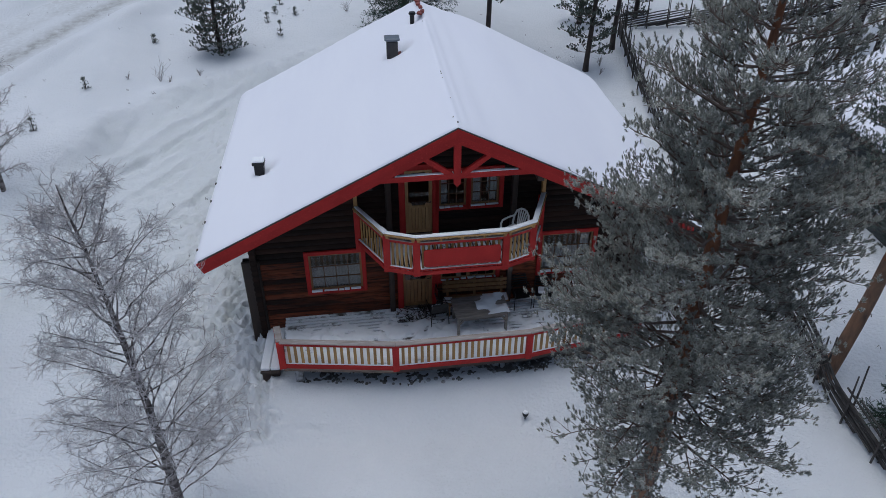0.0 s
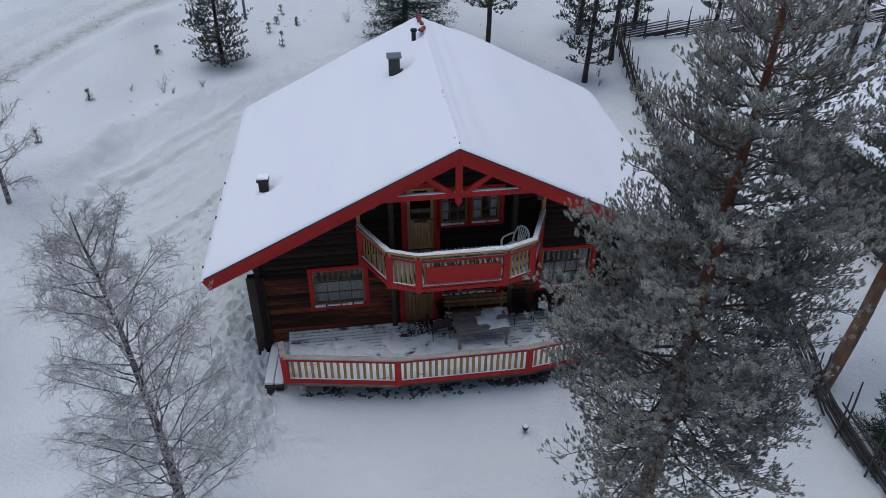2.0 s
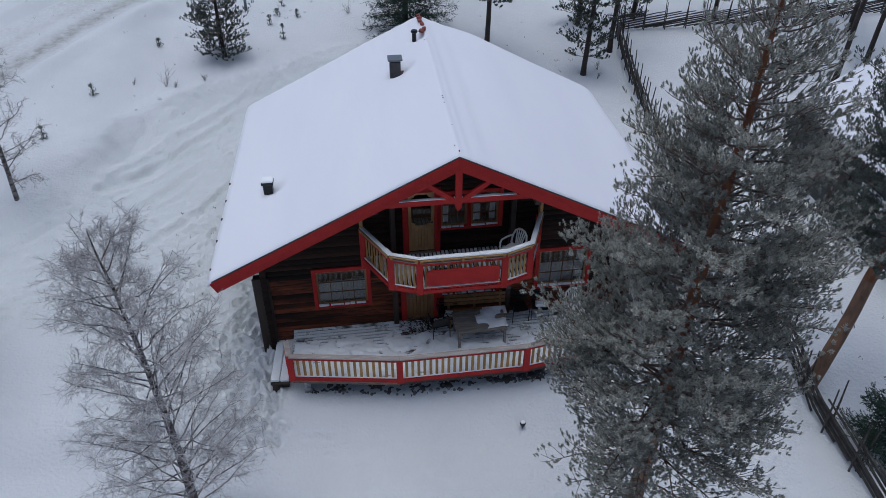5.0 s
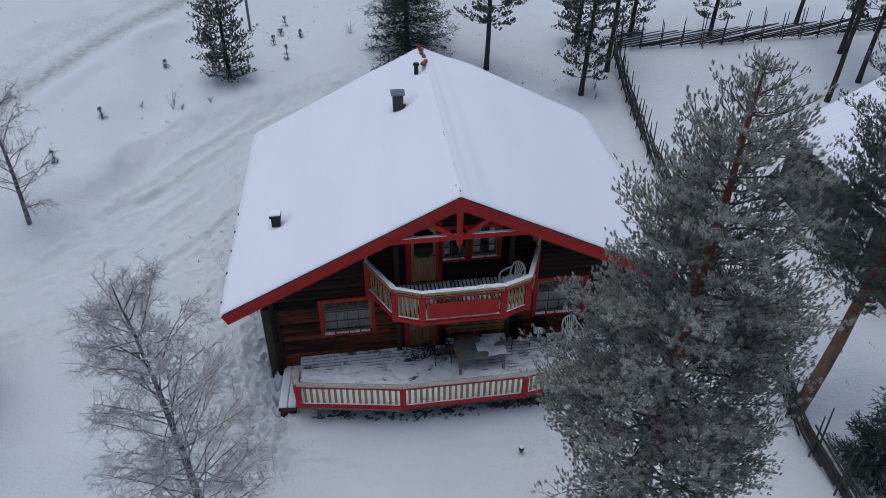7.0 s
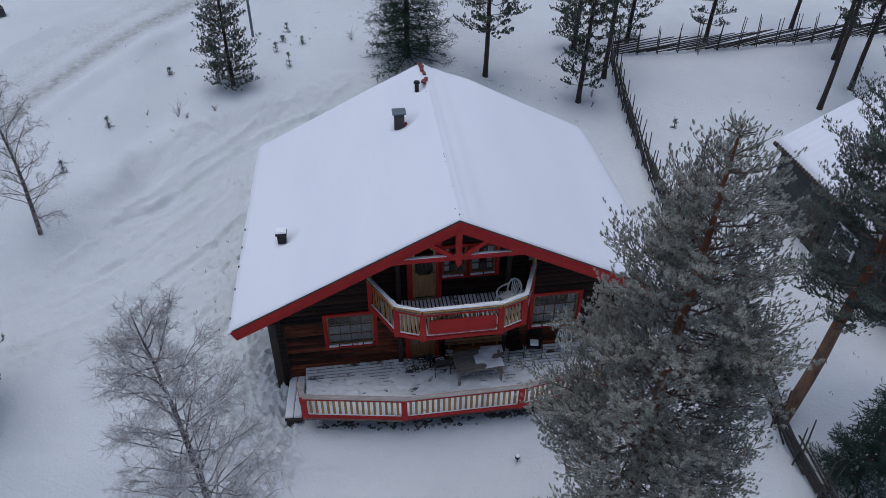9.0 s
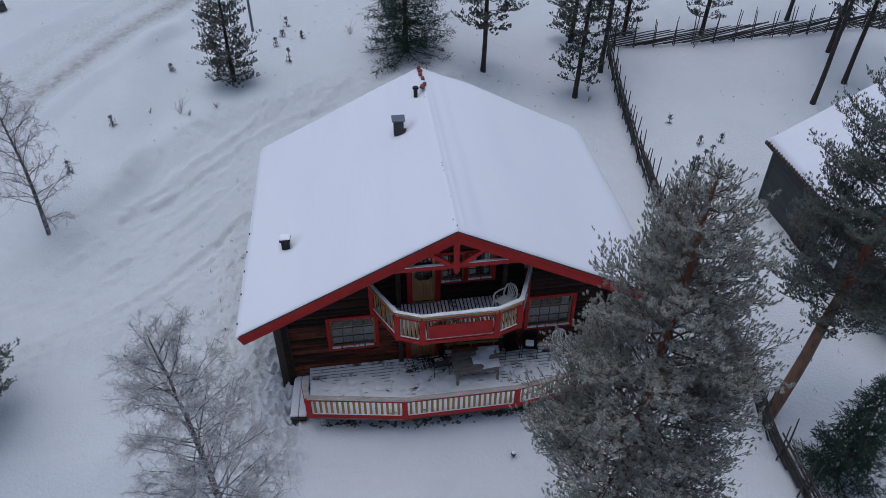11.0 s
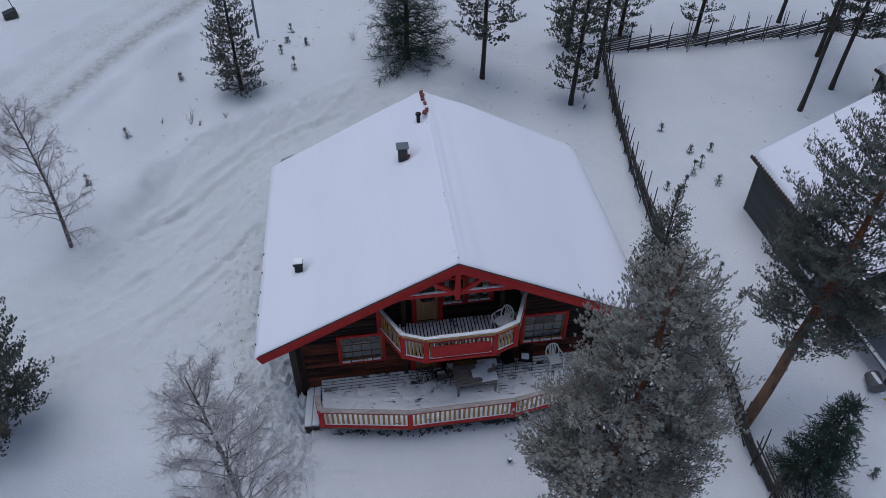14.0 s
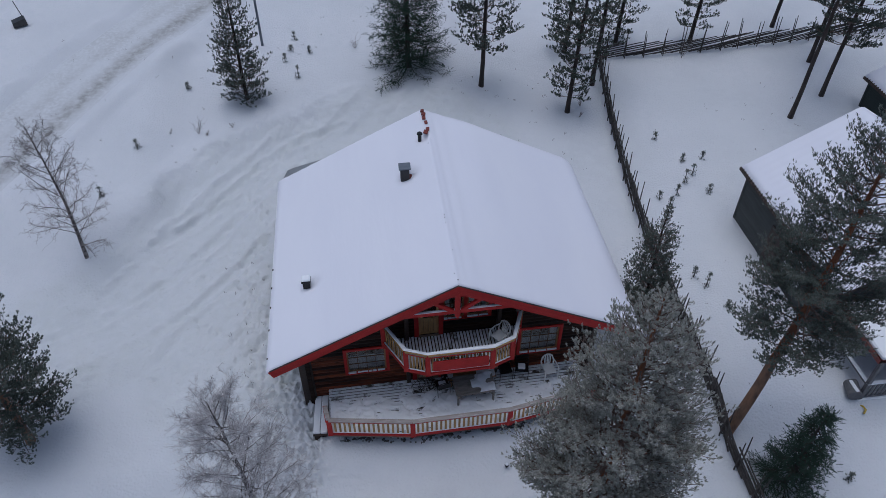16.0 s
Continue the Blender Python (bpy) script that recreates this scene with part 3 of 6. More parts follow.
def side_walls():
    for s in (-1, 1):
        wall = part("wall", Geo().box(s * (HALF - 0.2) - 0.01, s * (HALF - 0.2) + 0.01, 0.4, DEPTH - 0.1, -0.4, 3.0), LOG, CABIN)
        # side wall logs use the painted-shade colour too
        me = log_mesh(DEPTH - WALL_Y + 0.36 - s * SKEW * HALF, LOG_SHADED)
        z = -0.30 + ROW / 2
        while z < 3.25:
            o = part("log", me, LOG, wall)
            if s < 0:
                o.matrix_basis = pose(-HALF, DEPTH + 0.22, z, 0, 0, -90)
            else:
                o.matrix_basis = pose(HALF, WALL_Y - 0.14 + SKEW * HALF, z, 0, 0, 90)
            z += ROW
    g = Geo()
    out = [(-HALF, -0.3), (HALF, -0.3), (HALF, 3.3), (0, RIDGE - 0.25), (-HALF, 3.3)]
    n = len(out)
    g.add([(x, DEPTH - 0.16, z) for x, z in out] + [(x, DEPTH, z) for x, z in out], [tuple(range(n)), tuple(range(n, 2 * n))[::-1]] + [(i, (i + 1) % n, n + (i + 1) % n, n + i) for i in range(n)])
    part("wall", g, LOG, CABIN)
    part("foundation", Geo().box(-HALF + 0.05, HALF - 0.05, 0.2, DEPTH - 0.1, -1.2, -0.25), STONE, CABIN)
    part("floor", Geo().box(-HALF + 0.2, HALF - 0.2, WALL_Y + 0.2, DEPTH - 0.2, DECK_Z - 0.06, DECK_Z), DARK_ROOM, CABIN)
    part("upper_floor", Geo().box(-HALF + 0.2, HALF - 0.2, WALL_Y + 0.2, DEPTH - 0.2, 2.72, 2.92), DARK_ROOM, CABIN)
    part("partition", Geo().box(-HALF + 0.2, HALF - 0.2, 2.6, 2.7, DECK_Z, 2.9), DARK_ROOM, CABIN)


def roof():
    for s in (-1, 1):
        g = Geo()
        t = 0.16
        out = [(0, RIDGE), (s * ROOF_X, EAVE), (s * ROOF_X, EAVE - t), (0, RIDGE - t * 1.15)]
        vs = [(x, y + (SKEW * x if y < 0 else 0), z) for y in (ROOF_Y0, ROOF_Y1) for x, z in out]
        g.add(vs, [(0, 1, 2, 3), (7, 6, 5, 4), (0, 1, 5, 4), (1, 2, 6, 5), (2, 3, 7, 6), (3, 0, 4, 7)])
        part("roof", g, DARK_TIMBER, CABIN)
        # bargeboards: a wide red board with a narrower one proud of its upper edge
        for y, back in ((ROOF_Y0, 0.0), (ROOF_Y1 + 0.04, 0.0)):
            n = Vector((-math.sin(SLOPE) * -s, 0, math.cos(SLOPE)))
            for w, off, out_y, nm in ((0.32, -0.11, 0.0, "bargeboard"), (0.14, 0.00, 0.034, "cover_board")):
                a = Vector((0, y - 0.02 - out_y, RIDGE)) + Vector((0, 0, 1)) * (off / math.cos(SLOPE))
                b = Vector((s * (ROOF_X + 0.02), y - 0.02 - out_y, EAVE)) + Vector((0, 0, 1)) * (off / math.cos(SLOPE))
                front(part(nm, mitred(a, b, w, 0.032), RED, CABIN), y)
            a = Vector((0, y - 0.035, RIDGE + 0.085))
            b = Vector((s * (ROOF_X + 0.03), y - 0.035, EAVE + 0.085))
            front(part("drip_edge", mitred(a, b, 0.035, 0.04), GREY_METAL, CABIN), y)
        # fascia and gutter along the eave
        part("fascia", Geo().box(s * ROOF_X - 0.015, s * ROOF_X + 0.015, ROOF_Y0 + 0.02, ROOF_Y1 - 0.02, EAVE - 0.2, EAVE + 0.02), RED, CABIN)
        part("gutter", Geo().tube([(s * (ROOF_X + 0.07), ROOF_Y0 + 0.05, EAVE - 0.02), (s * (ROOF_X + 0.07), ROOF_Y1 - 0.05, EAVE - 0.05)], 0.06, 10), GREY_METAL, CABIN)
        part("gutter_snow", Geo().tube([(s * (ROOF_X + 0.09), ROOF_Y0 + 0.1, EAVE + 0.01), (s * (ROOF_X + 0.09), 4.0, EAVE), (s * (ROOF_X + 0.09), ROOF_Y1 - 0.1, EAVE - 0.02)], 0.058, 8), SNOW, CABIN, smooth=True)
        x = s * (HALF + 0.14)
        part("downpipe", Geo().tube([(s * (ROOF_X + 0.07), ROOF_Y1 - 0.15, EAVE - 0.05), (s * (ROOF_X + 0.05), ROOF_Y1 - 0.2, EAVE - 0.25), (x, ROOF_Y1 - 0.6, EAVE - 0.7), (x, ROOF_Y1 - 0.6, 0.3)], 0.04, 8), RED, CABIN)


def front(ob, y=-1.0):
    """Turns a part of the front with the front."""
    if y < 0.5:
        ob.matrix_basis = FRONT @ ob.matrix_basis
    return ob


def mitred(a, b, w, t):
    """A board from a at the ridge, plumb-cut, to b at the eave, cut square; w deep, t thick."""
    h = w / math.cos(SLOPE) / 2
    side = 1 if b.x > 0 else -1
    vs = []
    for y in (-t / 2, t / 2):
        for p in (a, b):
            for k in (-1, 1):
                if p is a:
                    vs.append((p.x, p.y + y, p.z + k * h))
                else:
                    vs.append((p.x + k * side * math.sin(SLOPE) * w / 2, p.y + y, p.z + k * math.cos(SLOPE) * w / 2))
    return Geo().add(vs, [(0, 2, 3, 1), (4, 5, 7, 6), (0, 1, 5, 4), (2, 6, 7, 3), (1, 3, 7, 5), (0, 4, 6, 2)])


def truss():
    y = ROOF_Y0 + 0.06
    front(part("king_post", Geo().add(*plate([(-0.085, 6.42), (0.085, 6.42), (0.085, 5.24), (0.0, 5.14), (-0.085, 5.24)], y - 0.06, y + 0.06)), RED, CABIN))
    front(part("tie_beam", Geo().beam((-2.05, y + 0.03, 5.42), (2.05, y + 0.03, 5.42), 0.12, 0.15, chamfer=0.01), RED, CABIN))
    front(part("tie_beam_snow", Geo().beam((-1.5, y + 0.02, 5.505), (1.5, y + 0.02, 5.505), 0.08, 0.02), SNOW, CABIN))
    for s in (-1, 1):
        front(part("truss_brace", Geo().beam((s * 0.05, y, 5.39), (s * 0.86, y, 5.99), 0.10, 0.13, chamfer=0.01), RED, CABIN))
        part("purlin", Geo().box(s * 2.1 - 0.08, s * 2.1 + 0.08, ROOF_Y0 + 0.05, WALL_Y + 0.1, 5.15, 5.35), DARK_TIMBER, CABIN)


def plate(outline, y0, y1):
    n = len(outline)
    vs = [(x, y0, z) for x, z in outline] + [(x, y1, z) for x, z in outline]
    return vs, [tuple(range(n)), tuple(range(n, 2 * n))[::-1]] + [(i, (i + 1) % n, n + (i + 1) % n, n + i) for i in range(n)]


def window(x0, x1, z0, z1, cols, rows, casements=1, trim=0.115, sill=True):
    """A window in the front wall: red casing, oiled sash, bars and panes."""
    y = WALL_Y
    g = Geo()
    t = trim
    g.box(x0 - t, x0, y - 0.055, y + 0.02, z0 - t, z1 + t, chamfer=0.008).box(x1, x1 + t, y - 0.055, y + 0.02, z0 - t, z1 + t, chamfer=0.008)
    g.box(x0, x1, y - 0.05, y + 0.02, z1, z1 + t, chamfer=0.008).box(x0, x1, y - 0.05, y + 0.02, z0 - t, z0, chamfer=0.008)
    win = front(part("window", g, RED, CABIN, "red-framed window with wooden glazing bars"))
    w = (x1 - x0) / casements
    for c in range(casements):
        a, b = x0 + c * w, x0 + (c + 1) * w
        f = Geo()
        s = 0.055
        f.box(a, a + s, y + 0.005, y + 0.06, z0, z1, chamfer=0.006).box(b - s, b, y + 0.005, y + 0.06, z0, z1, chamfer=0.006)
        f.box(a + s, b - s, y + 0.007, y + 0.058, z0, z0 + s, chamfer=0.006).box(a + s, b - s, y + 0.007, y + 0.058, z1 - s, z1, chamfer=0.006)
        part("sash", f, DOOR_WOOD, win, "brown stained sash")
        bars = Geo()
        for i in range(1, cols):
            x = a + s + (b - a - 2 * s) * i / cols
            bars.box(x - 0.010, x + 0.010, y + 0.012, y + 0.05, z0 + s, z1 - s)
        for i in range(1, rows):
            z = z0 + s + (z1 - z0 - 2 * s) * i / rows
            bars.box(a + s, b - s, y + 0.014, y + 0.048, z - 0.010, z + 0.010)
        tagged(part("glazing_bar", bars, BROWN_BAR, win), kind="stuff")
        p = part("pane", Geo().box(a + s - 0.01, b - s + 0.01, y + 0.028, y + 0.034, z0 + s - 0.01, z1 - s + 0.01), GLASS, win)
        p.visible_shadow = False
    if sill:
        part("sill", Geo().box(x0 - 0.02, x1 + 0.02, y - 0.10, y + 0.01, z0 - 0.05, z0 - 0.015, chamfer=0.008), RED, win)
        rng = random.Random(int(x0 * 100))
        sn = Geo()
        x = x0
        while x < x1 - 0.05:
            l = rng.uniform(0.1, 0.4)
            sn.box(x, min(x1, x + l), y - 0.10 + rng.uniform(0, 0.03), y - 0.005, z0 - 0.018, z0 + rng.uniform(0.0, 0.045), chamfer=0.012)
            x += l + rng.uniform(0, 0.06)
        part("sill_snow", sn, SNOW, win)
    return win


def door(x0, x1, z0, z1, glass_from, wood):
    """A pine door with a glazed upper part, in a red casing."""
    y, t = WALL_Y, 0.16
    g = Geo()
    g.box(x0 - t, x0, y - 0.055, y + 0.03, z0, z1 + t, chamfer=0.008).box(x1, x1 + t, y - 0.055, y + 0.03, z0, z1 + t, chamfer=0.008).box(x0, x1, y - 0.05, y + 0.03, z1, z1 + t, chamfer=0.008)
    d = front(part("door", g, RED, CABIN, "oiled pine door with glazed top in a red casing"))
    s, zg = 0.09, z0 + glass_from
    f = Geo()
    f.box(x0, x0 + s, y + 0.01, y + 0.06, z0, z1, chamfer=0.006).box(x1 - s, x1, y + 0.01, y + 0.06, z0, z1, chamfer=0.006)
    f.box(x0 + s, x1 - s, y + 0.012, y + 0.058, z1 - s, z1).box(x0 + s, x1 - s, y + 0.012, y + 0.058, zg - 0.06, zg).box(x0 + s, x1 - s, y + 0.012, y + 0.058, z0, z0 + 0.14)
    part("door_frame", f, wood, d)
    n = 6
    w = (x1 - x0 - 2 * s) / n
    me = Geo().box(0.004, w - 0.004, 0, 0.03, z0 + 0.14, zg - 0.06, chamfer=0.006).mesh("door_board", wood)
    for i in range(n):
        o = part("door_board", me, wood, d)
        o.location = (x0 + s + i * w, y + 0.022, 0)
    p = part("pane", Geo().box(x0 + s - 0.01, x1 - s + 0.01, y + 0.03, y + 0.036, zg - 0.01, z1 - s + 0.01), GLASS, d)
    p.visible_shadow = False
    # scalloped inner corners of the glazed part
    for sx, xx in ((1, x0 + s), (-1, x1 - s)):
        for sz, zz in ((1, zg), (-1, z1 - s)):
            part("corner_bracket", Geo().add(*plate([(xx, zz), (xx + sx * 0.10, zz), (xx + sx * 0.09, zz + sz * 0.05), (xx + sx * 0.05, zz + sz * 0.09), (xx, zz + sz * 0.10)][::sx * sz], y + 0.02, y + 0.05)), wood, d)
    part("door_handle", Geo().tube([(x1 - 0.045, y + 0.01, z0 + 1.0), (x1 - 0.045, y - 0.045, z0 + 1.0), (x1 - 0.15, y - 0.05, z0 + 1.0)], 0.011, 8), BLACK_METAL, d, "black lever handle")
    part("threshold", Geo().box(x0 - 0.05, x1 + 0.05, y - 0.08, y + 0.06, z0 - 0.005, z0 + 0.03, chamfer=0.006), WORN_WOOD, d)


def curtains():
    rng = random.Random(4)
    for x0, x1, z0, z1 in ((0.62, 0.84, 3.95, 4.88), (1.10, 1.26, 3.95, 4.88), (-0.22, -0.05, 3.95, 4.88), (3.8, 4.05, 1.6, 2.7), (-3.8, -2.46, 1.5, 2.2), (2.7, 3.8, 1.52, 2.25)):
        n = max(14, int((x1 - x0) * 40))
        vs = []
        for i in range(n + 1):
            x = x0 + (x1 - x0) * i / n
            y = WALL_Y + 0.14 + 0.018 * math.sin(i * 1.9 + rng.random())
            vs += [(x, y, z0), (x, y, z1)]
        front(part("curtain", Geo().add(vs, [(2 * i, 2 * i + 2, 2 * i + 3, 2 * i + 1) for i in range(n)]), WHITE_PAINT if z0 > 3 else GREY_CLOTH, CABIN, "pale hanging curtain", True))


BAL = [(-2.47, 0.0), (-1.80, -1.33), (-1.08, -1.63), (1.17, -1.63), (1.93, -1.33), (2.50, 0.0)]


def balcony():
    """Bay-shaped balcony with red posts, pine pickets and a snowed-up handrail."""
    top = 4.14
    fl = [(x * 0.985, y + 0.04) for x, y in BAL]
    bal = front(part("balcony", Geo().prism([(fl[0][0], WALL_Y)] + fl[1:-1] + [(fl[-1][0], WALL_Y)], BALC_Z - 0.14, BALC_Z - 0.045), DARK_TIMBER, CABIN, "bay-shaped timber balcony with pine pickets and red posts"))
    # floor boards run away from the house
    x = -2.40
    while x < 2.42:
        y = edge_y(BAL, x + 0.05) + 0.06
        if y < WALL_Y - 0.1:
            part("floorboard", Geo().box(x, x + 0.078, y, WALL_Y - 0.005, BALC_Z - 0.04, BALC_Z, chamfer=0.006), BALCONY_BOARD, bal)
        x += 0.118
    for i, ((x0, y0), (x1, y1)) in enumerate(zip(BAL, BAL[1:])):
        a, b = Vector((x0, y0, 0)), Vector((x1, y1, 0))
        d = (b - a).normalized()
        n = Vector((d.y, -d.x, 0))
        if n.y > 0:
            n = -n
        L = (b - a).length

        def at(s, z, o=0.0):
            return a + d * s + n * o + Vector((0, 0, z))
        part("fascia_board", Geo().beam(at(0.0, BALC_Z - 0.03, 0.02), at(L, BALC_Z - 0.03, 0.02), 0.035, 0.12, chamfer=0.006), RED, bal)
        part("lower_rail", Geo().beam(at(0.04, BALC_Z + 0.07, 0.0), at(L - 0.04, BALC_Z + 0.07, 0.0), 0.045, 0.06, chamfer=0.006), RED, bal)
        part("lower_rail_snow", Geo().beam(at(0.1, BALC_Z + 0.108, 0.012), at(L - 0.1, BALC_Z + 0.108, 0.012), 0.05, 0.022, chamfer=0.008), SNOW, bal)
        part("upper_rail", Geo().beam(at(0.04, top - 0.21, 0.0), at(L - 0.04, top - 0.21, 0.0), 0.045, 0.08, chamfer=0.006), RED, bal)
        part("upper_rail_snow", Geo().beam(at(0.08, top - 0.155, 0.004), at(L - 0.08, top - 0.155, 0.004), 0.07, 0.03, chamfer=0.01), FROST_WOOD, bal)
        part("handrail", Geo().beam(at(0.002, top - 0.03 + 0.002 * (i % 2), 0.03), at(L - 0.002, top - 0.03 + 0.002 * (i % 2), 0.03), 0.15, 0.05, chamfer=0.012), PINE_WOOD, bal)
        # snow on the handrail, uneven along its length
        rng = random.Random(30 + i)
        q = 0.0
        while q < L - 0.02:
            w = min(rng.uniform(0.35, 0.8), L - q)
            w = L - q if L - q - w < 0.2 else w
            h = rng.uniform(0.035, 0.07)
            part("handrail_snow", Geo().beam(at(q, top - 0.004 + h / 2, 0.015), at(q + w + 0.05, top - 0.004 + h / 2, 0.015), rng.uniform(0.11, 0.14), h, chamfer=0.018), SNOW, bal)
            q += w
        for q in ((0.06, L - 0.06) if i != 2 else (0.06, 0.6, 1.13, 1.68, L - 0.06)):
            part("rail_bracket", Geo().beam(at(q, top - 0.09, 0.085), at(q, top - 0.09, -0.02), 0.075, 0.075, chamfer=0.008), PINE_WOOD, bal)
        k = max(2, int(L / 0.155))
        step_ = (L - 0.2) / k
        me = Geo().beam((0, 0, BALC_Z + 0.02), (0, 0, top - 0.18), 0.024, 0.062, up=tuple(d), chamfer=0.006).mesh("picket", PINE_WOOD)
        for j in range(k):
            p = at(0.1 + step_ * (j + 0.5), 0, -0.035)
            o = part("picket", me, PINE_WOOD, bal)
            o.location = p
    for x, y in BAL:
        px, py = (x * 0.995, y - 0.01)
        part("post", Geo().box(px - 0.085, px + 0.085, py - 0.05 if y < -0.1 else WALL_Y - 0.1, py + 0.06 if y < -0.1 else WALL_Y, BALC_Z - 0.10, top - 0.07, chamfer=0.01), RED, bal)
    sign = Geo()
    o = [(-0.91, 3.34), (-0.86, 3.29), (0.97, 3.29), (1.02, 3.34), (1.02, 3.74), (0.97, 3.79), (-0.86, 3.79), (-0.91, 3.74)]
    sign.add(*plate(o, -1.735, -1.70))
    part("sign_board", sign, RED, bal, "plain red painted board with cut corners")
    for x in (-2.47, 2.50):
        part("wall_post", Geo().box(x - 0.07, x + 0.07, WALL_Y - 0.15, WALL_Y - 0.102, 2.75, 4.1, chamfer=0.01), RED, bal)
        part("end_board", Geo().box(x - 0.05, x + 0.05, WALL_Y - 0.16, WALL_Y - 0.02, 4.1, 4.62, chamfer=0.01), PINE_WOOD, bal)
    for x in (-1.3, 0.0, 1.35):
        part("joist", Geo().box(x - 0.06, x + 0.06, -1.5, WALL_Y, BALC_Z - 0.32, BALC_Z - 0.145), DARK_TIMBER, bal)


def edge_y(outline, x):
    for (x0, y0), (x1, y1) in zip(outline, outline[1:]):
        if x0 <= x <= x1:
            return y0 + (y1 - y0) * (x - x0) / (x1 - x0)
    return 0.0


def roof_snow():
    """One soft blanket of snow that rounds off at the edges and over the ridge."""
    xs = np.unique(np.concatenate([np.linspace(-6.50, -6.0, 12), np.linspace(-6.0, 6.0, 90), np.linspace(6.0, 6.84, 20), np.linspace(-0.4, 0.4, 17)]))
    ys = np.unique(np.concatenate([np.linspace(-1.09, -0.5, 12), np.linspace(-0.5, 9.0, 78), np.linspace(9.0, 9.50, 12)]))
    gx, gy = np.meshgrid(xs, ys)
    lead = SKEW * gx * (1 - step(-1.1, 3.0, gy))
    plane = RIDGE - np.abs(gx) * math.tan(SLOPE)
    plane = np.where(np.abs(gx) < 0.12, RIDGE - 0.06 * (gx / 0.12) ** 2 * 1.05, plane)
    right = step(0.5, 3.0, gx)
    depth = 0.16 + 0.05 * right + 0.22 * step(0.2, 2.2, gx) * step(-0.5, 5.0, gy)
    ex = np.where(gx < 0, gx + 6.50, 6.84 - gx)
    ey0, ey1 = gy + 1.09, 9.50 - gy
    rx, r0, r1 = (np.clip(ex / (0.22 + 0.45 * right), 0, 1), np.clip(ey0 / 0.55, 0, 1), np.clip(ey1 / (0.4 + 0.4 * right), 0, 1))
    edge = np.sqrt(1 - (1 - rx) ** 2) * (0.3 + 0.7 * np.sqrt(1 - (1 - r0) ** 2)) * np.sqrt(1 - (1 - r1) ** 2)
    soft = 0.05 * (value_noise(gx * 0.5, gy * 0.4, 11) - 0.5) + 0.02 * (value_noise(gx * 1.4, gy * 0.8, 12) - 0.5)
    crease = 0.035 * np.exp(-((gx - 0.62) / 0.16) ** 2) - 0.02 * np.exp(-((gx + 0.06) / 0.05) ** 2) + 0.02 * np.exp(-((gx - 0.25) / 0.1) ** 2)
    ribs = 0.008 * np.sin(gx * 2 * math.pi / 0.42) * step(7.0, 8.8, gy) * (gx < 0.2)
    seams = 0.006 * np.exp(-((((gx + 0.9) % 0.55) - 0.27) / 0.04) ** 2) * np.clip(1 - np.abs(gx + 1.2) / 1.0, 0, 1)
    z = plane + 0.01 + (depth + soft + crease) * edge + (ribs - seams)
    # hollows round the chimney and pipes
    for px, py, r in ((-1.10, 5.45, 0.36), (-0.32, 7.36, 0.25), (-5.03, 1.95, 0.26)):
        z = z - 0.14 * np.exp(-(((gx - px - 0.15) ** 2 + (gy - py) ** 2) / r ** 2) ** 2) * edge
    z = np.maximum(z, plane + 0.004)
    ny, nx = gx.shape
    top = np.stack([gx, gy + lead, z], -1).reshape(-1, 3)
    low = np.stack([gx, gy + lead, plane + 0.001], -1).reshape(-1, 3)
    i = np.arange(nx * ny).reshape(ny, nx)
    q = np.stack([i[:-1, :-1], i[:-1, 1:], i[1:, 1:], i[1:, :-1]], -1).reshape(-1, 4)
    rim = np.concatenate([i[0, :], i[1:, -1], i[-1, -2::-1], i[-2:0:-1, 0]])
    nxt = np.roll(rim, -1)
    side = np.stack([rim, rim + nx * ny, nxt + nx * ny, nxt], -1)
    me = array_mesh("roof_snow", np.concatenate([top, low]), np.concatenate([q, q[:, ::-1] + nx * ny, side]), SNOW_ROOF, smooth=True)
    tagged(new("roof_snow", me), "thick smooth blanket of snow on the cabin roof", "snow", kind="stuff")


def roof_plane(x):
    return RIDGE - abs(x) * math.tan(SLOPE)


def chimney():
    x, y = -1.10, 5.45
    z0 = roof_plane(x) - 0.05
    c = thing("chimney", "dark grey sheet-metal chimney rising from the snowy roof", "chimney", at=pose(x, y, 0))
    part("shaft", Geo().box(-0.17, 0.17, -0.17, 0.17, z0 - 0.2, 6.62, chamfer=0.015), GREY_METAL, c)
    part("rain_cap", Geo().box(-0.23, 0.23, -0.22, 0.22, 6.66, 6.72, chamfer=0.015).box(-0.15, 0.15, -0.15, 0.15, 6.60, 6.67), LAMP_GREY, c)
    part("flashing", Geo().beam((-0.36, 0, roof_plane(x - 0.36) + 0.03), (0.36, 0, roof_plane(x + 0.36) + 0.03), 0.6, 0.03), RUST_RED, c)


